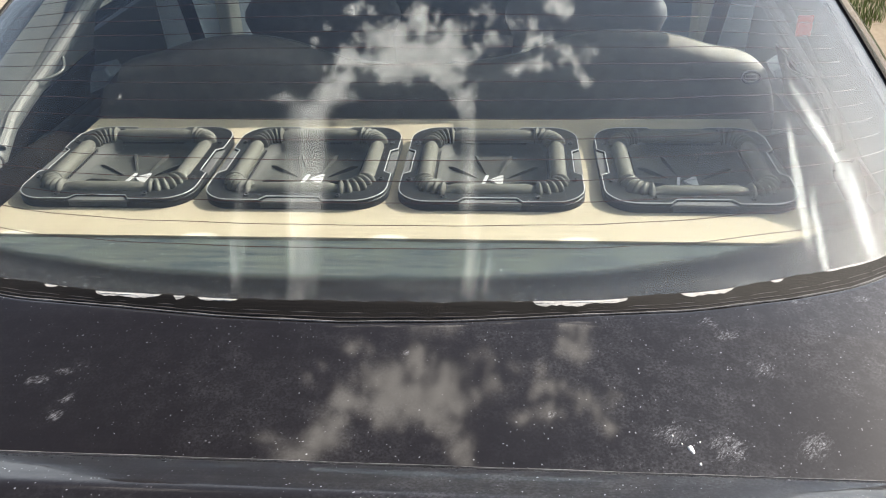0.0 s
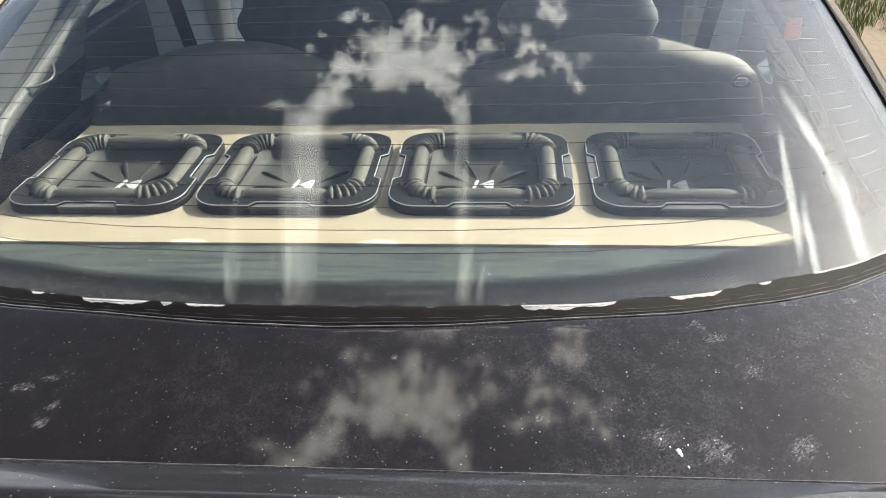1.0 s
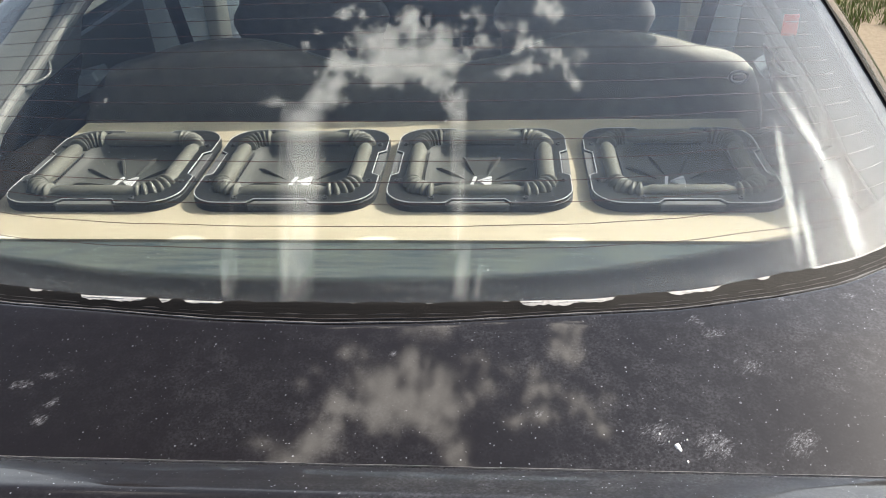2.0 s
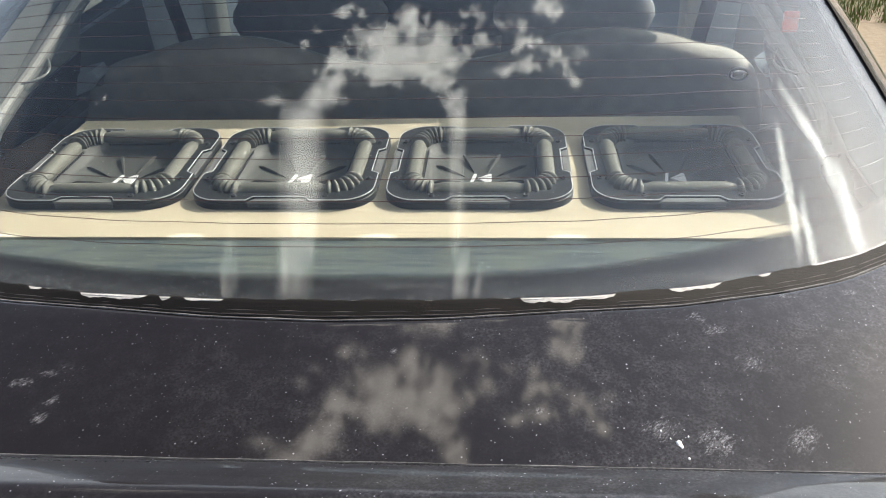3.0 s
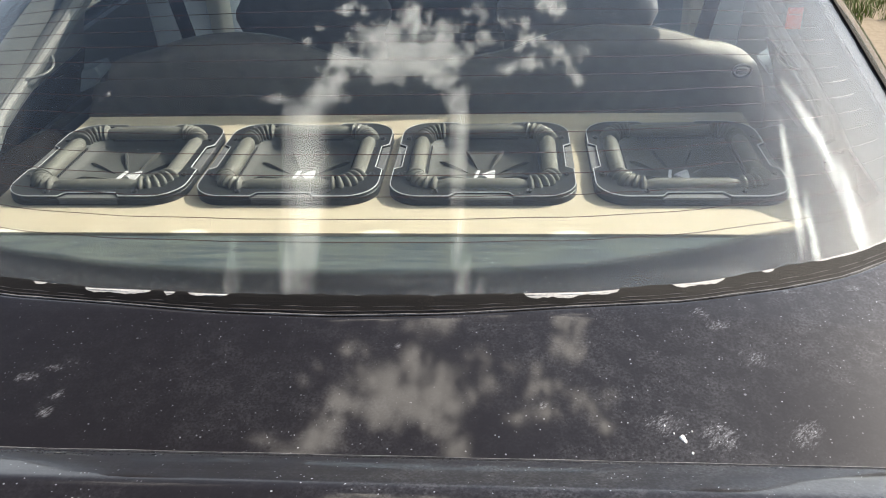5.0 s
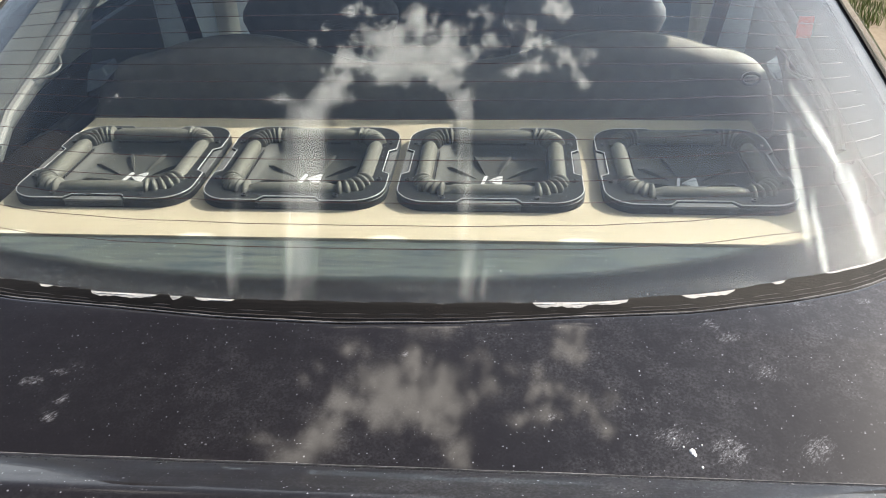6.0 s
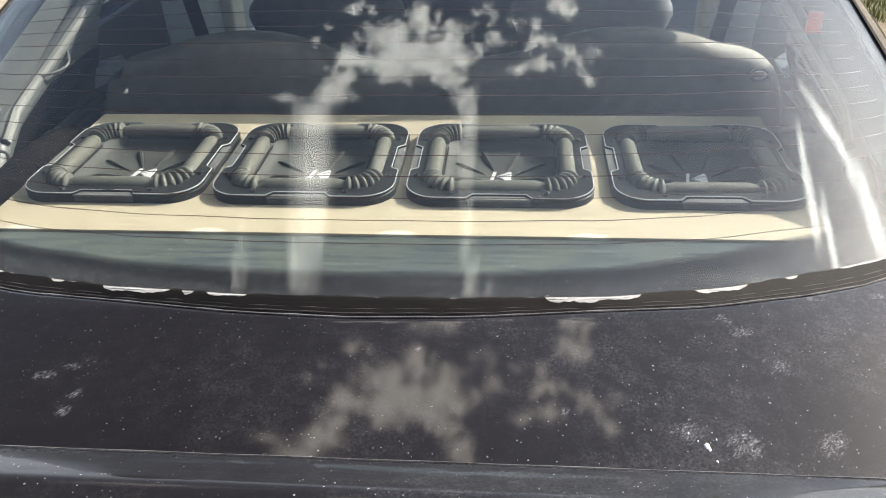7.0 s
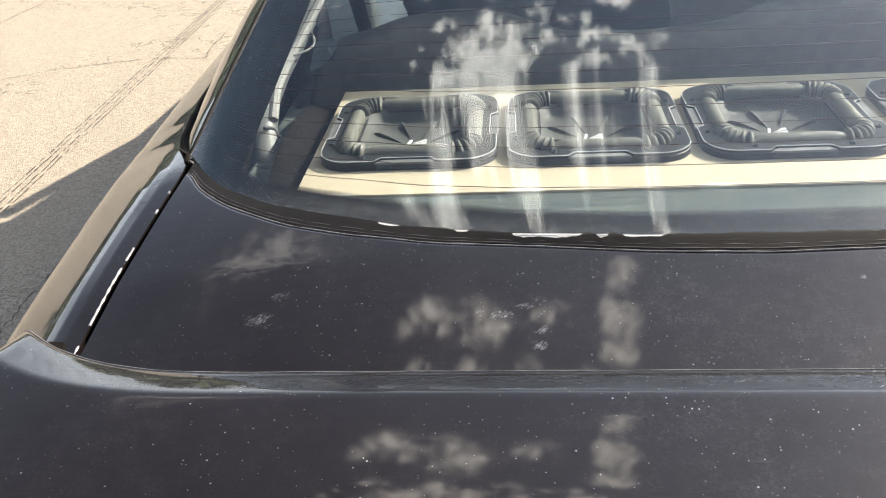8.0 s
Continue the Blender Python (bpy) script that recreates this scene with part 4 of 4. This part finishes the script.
bench = thing("rear_seat", "charcoal velour rear bench seat with two rounded humps", "car seat")
bm, rows = bmesh.new(), []
for i in range(121):
    x = -0.725 + 1.43 * i / 120
    h = smooth_table(x, BACK) - 0.005
    rows.append([bm.verts.new((x, y, h + d if d is not None else z)) for y, d, z in SECTION])
for a, b in zip(rows, rows[1:]):
    for q in range(len(SECTION) - 1):
        bm.faces.new((a[q], a[q + 1], b[q + 1], b[q]))
bm.faces.new(rows[0]), bm.faces.new(rows[-1])
part("backrest", bm, FABRIC, bench, "", 60)
# light rim along the seat top, added as a pale tube
part("edge_line", tube([(x, 0.532, smooth_table(x, BACK) - 0.0125) for x in (-0.69 + 0.0115 * k for k in range(119))], 0.0022, 6), PIPING_RIM, bench, "pale grey tube for the light rim of the backrest")
part("cushion", box((-0.70, 0.56, 0.42), (0.70, 1.05, 0.58), 0.05), FABRIC, bench)
bm = tube([(0.645 + 0.017 * math.cos(a), 0.433, 0.896 + 0.012 * math.sin(a)) for a in (2 * math.pi * k / 20 for k in range(20))], 0.003, 6, True)
part("anchor_ring", bm, TRIM_DARK, bench, "round plastic child seat anchor")
part("anchor_cover", box((0.634, 0.434, 0.888), (0.656, 0.442, 0.901), 0.003), STRAP, bench)

part("seat_latch", box((-0.692, 0.438, 0.880), (-0.654, 0.475, 0.918), 0.012), TRIM_DARK, bench, "dark plastic seat latch")
for sgn in (-1, 1):
    side = [(sgn * x, z) for x, z in ((0.775, 0.0), (0.69, 0.0), (0.679, 0.018), (0.718, 0.050), (0.745, 0.030))]
    if sgn < 0:
        side = [(-0.80, -0.015), (-0.735, 0.012), (-0.66, 0.030), (-0.652, 0.012), (-0.675, -0.012), (-0.715, -0.028), (-0.76, -0.036), (-0.81, -0.034)]
    # the left panel takes the copy with shade in its colour
    bolster = part("side_bolster", slab(side, 0.0, 0.06, None, 0.004), BLUE_GREY if sgn > 0 else SHADED_BLUE, bench, "blue-grey side panel beside the backrest")
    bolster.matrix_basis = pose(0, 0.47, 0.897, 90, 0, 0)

# front seats
for sgn in (-1, 1):
    seat = thing("front_seat", "charcoal velour front car seat seen from behind", "car seat", "front seats")
    bm, rings = bmesh.new(), []
    for z, w, d in ((0.45, 0.205, 0.075), (0.60, 0.208, 0.075), (0.70, 0.205, 0.072), (0.755, 0.200, 0.070), (0.785, 0.214, 0.074), (0.815, 0.226, 0.076), (0.84, 0.222, 0.074), (0.87, 0.202, 0.070), (0.93, 0.190, 0.066), (0.985, 0.172, 0.056), (1.01, 0.140, 0.036), (1.02, 0.09, 0.015)):
        rings.append([bm.verts.new((sgn * 0.375 + w * math.copysign(abs(math.cos(a)) ** 0.5, math.cos(a)), 1.19 + d * math.copysign(abs(math.sin(a)) ** 0.7, math.sin(a)), z)) for a in (2 * math.pi * k / 40 for k in range(40))])
    for a, b in zip(rings, rings[1:]):
        for q in range(40):
            bm.faces.new((a[q], a[(q + 1) % 40], b[(q + 1) % 40], b[q]))
    bm.faces.new(rings[0]), bm.faces.new(rings[-1])
    part("backrest", bm, FRONT_FABRIC, seat, "", 60)
    part("cushion", box((sgn * 0.38 - 0.235, 1.24, 0.32), (sgn * 0.38 + 0.235, 1.75, 0.48), 0.05), FABRIC, seat)

# trim inside the rear pillars and under the side windows
for sgn in (-1, 1):
    line = ((0.668, -0.055, 0.842), (0.690, -0.02, 0.866), (0.704, 0.04, 0.898), (0.708, 0.10, 0.930), (0.700, 0.15, 0.953), (0.685, 0.20, 0.980), (0.655, 0.27, 1.03), (0.62, 0.35, 1.088), (0.58, 0.43, 1.14))
    fine = [Vector(line[0]).lerp(line[1], 0.0)]
    for p, q in zip(line, line[1:]):
        fine += [Vector(p).lerp(Vector(q), k / 4) for k in range(1, 5)]
    fine = [Vector((sgn * p.x, p.y, p.z)) for p in fine]
    part("pillar_trim", tube(fine, [0.025 * math.sqrt(min(1.0, (i + 0.5) / 4)) - 0.006 * i / len(fine) for i in range(len(fine))], 14), TRIM_PALE, car, "pale grey rounded plastic trim inside the rear pillar", 60)
    part("trim_strip", tube([p + Vector((-sgn * 0.019, 0, 0.016)) for p in fine[8:]], 0.0085, 8), PIPING_RIM, car, "pale piping along the pillar trim")
    pts = [(sgn * (0.668 - 0.03 * math.sin(k / 10 * math.pi)), 0.17 + 0.009 * k, 0.985 + 0.004 * k - 0.012 * math.sin(k / 10 * math.pi)) for k in range(11)]
    part("cable", tube(pts, 0.0024, 6), TRIM_PALE, car, "loose pale cable loop")
    pts = [(sgn * (0.690 - 0.002 * k), 0.0 + 0.010 * k - 0.001 * k * k, 0.915 - 0.003 * k) for k in range(9)]
    part("cable", tube(pts, 0.003, 6), STRAP, car, "loose black cable")
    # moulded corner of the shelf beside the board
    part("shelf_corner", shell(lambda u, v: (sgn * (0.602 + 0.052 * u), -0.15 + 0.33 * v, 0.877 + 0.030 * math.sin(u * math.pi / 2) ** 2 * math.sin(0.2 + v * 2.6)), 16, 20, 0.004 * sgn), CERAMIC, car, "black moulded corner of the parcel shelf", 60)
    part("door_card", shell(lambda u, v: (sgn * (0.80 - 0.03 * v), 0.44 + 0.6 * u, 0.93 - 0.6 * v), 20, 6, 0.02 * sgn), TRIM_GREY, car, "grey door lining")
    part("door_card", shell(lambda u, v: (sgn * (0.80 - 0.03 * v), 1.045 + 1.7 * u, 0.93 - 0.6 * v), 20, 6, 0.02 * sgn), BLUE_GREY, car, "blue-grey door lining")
    def lining(u, v):
        y = -0.19 + 0.61 * u
        ex, ey, ez = edge_at(y)
        return sgn * (0.722 + (ex - 0.012 - 0.722) * v), y, 0.845 + (ez - 0.02 - 0.845) * v

    # black sheet over the lower third of the pale lining
    part("lower_lining", shell(lambda u, v: (lining(u, v * 0.35)[0] - sgn * 0.006, *lining(u, v * 0.35)[1:]), 20, 4, 0.004 * -sgn), CERAMIC, car, "black lower part of the pillar lining", 60)
    part("inner_lining", shell(lining, 20, 6, 0.004 * -sgn), TRIM_PALE, car, "pale grey lining inside the rear pillar", 60)
    part("shelf_edge", box((min(sgn * 0.70, sgn * 0.80), -0.20, 0.84), (max(sgn * 0.70, sgn * 0.80), 0.44, 0.86)), TRIM_DARK, car)
part("marker_tag", box((0.636, 0.195, 1.048), (0.660, 0.199, 1.082), 0.001), ORANGE, car, "orange plastic tag on the pillar")

# seat belts and door pillars behind the bench
for sgn in (-1, 1):
    belt = thing("seat_belt", "black webbing seat belt hanging beside the door pillar", "seat belt", "seat belts")
    part("webbing", shell(lambda u, v: (sgn * (0.765 - 0.055 * u - 0.041 * v), 1.05, 1.03 - 0.30 * u), 20, 2, 0.0015), STRAP, belt)
    part("anchor", box((min(sgn * 0.72, sgn * 0.79), 1.035, 1.02), (max(sgn * 0.72, sgn * 0.79), 1.065, 1.09), 0.008), TRIM_DARK, belt)

# ---- ground ----
bm = bmesh.new()
bmesh.ops.create_grid(bm, x_segments=40, y_segments=40, size=600)
tagged(part("ground", bm, ASPHALT, None, "pale worn asphalt with bare earth beside it", 0), category="ground", kind="structure")

# tar lines scored into the street
bm = bmesh.new()
rng = random.Random(8)
for off in (-0.045, -0.022, 0.012, 0.034):
    y = -1.0
    while y < 12:
        n = rng.uniform(0.02, 0.09)
        x = -2.33 - 0.022 * (y - 1.5) + off + rng.uniform(-0.003, 0.003)
        w = rng.uniform(0.0018, 0.0042)
        bm.faces.new([bm.verts.new(p) for p in ((x - w, y, 0.004), (x + w, y, 0.004), (x + w - 0.02 * n, y + n, 0.004), (x - w - 0.02 * n, y + n, 0.004))])
        y += n + rng.uniform(0.0, 0.05)
tagged(part("tar_lines", bm, TAR, None, "thin broken dark lines scored along the street", 0), category="road marks", kind="stuff")

# cracks in the asphalt
bm = bmesh.new()
for pts in (((-3.9, 2.7), (-3.22, 3.12), (-2.96, 3.27), (-2.65, 3.36), (-2.43, 3.42), (-2.09, 3.37), (-2.12, 3.59), (-2.12, 3.88)), ((-1.88, 0.2), (-1.866, 0.685), (-1.869, 0.903), (-1.863, 1.318), (-1.808, 1.614), (-1.80, 2.1)), ((-3.97, 4.0), (-3.93, 4.4), (-3.885, 4.88), (-3.9, 5.6))):
    for (x0, y0), (x1, y1) in zip(pts, pts[1:]):
        n = max(4, int(math.hypot(x1 - x0, y1 - y0) / 0.02))
        last = None
        for i in range(n + 1):
            f = i / n
            x, y = x0 + (x1 - x0) * f + rng.uniform(-0.008, 0.008), y0 + (y1 - y0) * f + rng.uniform(-0.008, 0.008)
            w = rng.uniform(0.0008, 0.0042)
            d = Vector((-(y1 - y0), x1 - x0, 0)).normalized() * w
            now = (bm.verts.new(Vector((x, y, 0.004)) - d), bm.verts.new(Vector((x, y, 0.004)) + d))
            if last:
                bm.faces.new((last[0], last[1], now[1], now[0]))
            last = now
tagged(part("asphalt_cracks", bm, TAR, None, "thin dark cracks in the asphalt", 0), category="cracks", kind="stuff")

# grass beyond the bare earth
bm = bmesh.new()
for k in range(26000):
    x, y = rng.uniform(1.6, 5.0), rng.uniform(3.35, 7.0)
    if y < 3.98 + 0.20 * math.sin(x * 5) + 0.15 * math.sin(x * 17):
        continue
    h, a, w = rng.uniform(0.03, 0.09), rng.uniform(0, 6.28), rng.uniform(0.002, 0.005)
    lean = Vector((math.cos(a), math.sin(a), 0)) * h * rng.uniform(0.2, 0.7)
    s1 = Vector((-math.sin(a), math.cos(a), 0)) * w
    p = Vector((x, y, 0))
    bm.faces.new([bm.verts.new(p - s1), bm.verts.new(p + s1), bm.verts.new(p + s1 * 0.5 + lean * 0.5 + Vector((0, 0, h * 0.7))), bm.verts.new(p + lean + Vector((0, 0, h))), bm.verts.new(p - s1 * 0.5 + lean * 0.5 + Vector((0, 0, h * 0.7)))])
tagged(part("grass", bm, GRASS, None, "rough green grass beside the street", 0), category="grass", kind="stuff")

# woods all round, far off, that the paint and the glass mirror
bm = bmesh.new()
for k in range(700):
    a = rng.uniform(0, 2 * math.pi)
    d = rng.uniform(38, 50)
    top = rng.uniform(2.2, 3.6) * (1 + 0.25 * math.sin(a * 7))
    c = Vector((d * math.sin(a), d * math.cos(a), 0))
    for q in range(26):
        b = c + Vector((rng.gauss(0, 1.6), rng.gauss(0, 1.6), rng.uniform(0.0, top)))
        n1 = Vector((rng.uniform(-1, 1), rng.uniform(-1, 1), rng.uniform(-1, 1))).normalized()
        n2 = n1.orthogonal().normalized()
        r = rng.uniform(0.35, 0.9)
        n3 = n1.cross(n2)
        bm.faces.new([bm.verts.new(b + (n2 * math.cos(t) + n3 * math.sin(t)) * r * rng.uniform(0.5, 1.1)) for t in (0, 1.05, 2.1, 3.14, 4.2, 5.2)])
tagged(part("far_woods", bm, LEAF, None, "far green woods round the street", 0), category="trees", kind="stuff")

# wheels under the body
for x in (-0.76, 0.76):
    for y in (0.05, 2.85):
        bm = bmesh.new()
        bmesh.ops.create_cone(bm, cap_ends=True, segments=40, radius1=0.31, radius2=0.31, depth=0.19)
        bmesh.ops.rotate(bm, verts=bm.verts, matrix=Matrix.Rotation(math.pi / 2, 3, "Y"))
        bmesh.ops.translate(bm, verts=bm.verts, vec=(x, y, 0.31))
        bmesh.ops.bevel(bm, geom=[e for e in bm.edges if len(e.link_faces) == 2 and e.calc_face_angle() > 1], offset=0.03, segments=3, affect="EDGES")
        part("tyre", bm, TYRE, car, "black tyre")

# dried bird dropping on the lid
bm = bmesh.new()
rng = random.Random(3)
for cx, cy, r in ((0.336, -0.652, 0.0028), (0.3375, -0.656, 0.0018), (0.342, -0.668, 0.0011), (0.329, -0.648, 0.0009), (0.345, -0.645, 0.0008), (0.322, -0.640, 0.0009)):
    n = 12
    rim = [(cx + r * rng.uniform(0.75, 1.15) * math.cos(2 * math.pi * k / n), cy + 1.2 * r * rng.uniform(0.75, 1.15) * math.sin(2 * math.pi * k / n)) for k in range(n)]
    low = [bm.verts.new((x, y, lid_z(x, y) - 0.0002)) for x, y in rim]
    top = [bm.verts.new((cx + (x - cx) * 0.7, cy + (y - cy) * 0.7, lid_z(x, y) + 0.0009)) for x, y in rim]
    for k in range(n):
        bm.faces.new((low[k], low[(k + 1) % n], top[(k + 1) % n], top[k]))
    bm.faces.new(top)
tagged(part("bird_dropping", bm, WHITE, None, "dried white bird dropping on the black lid", 60), category="dropping")
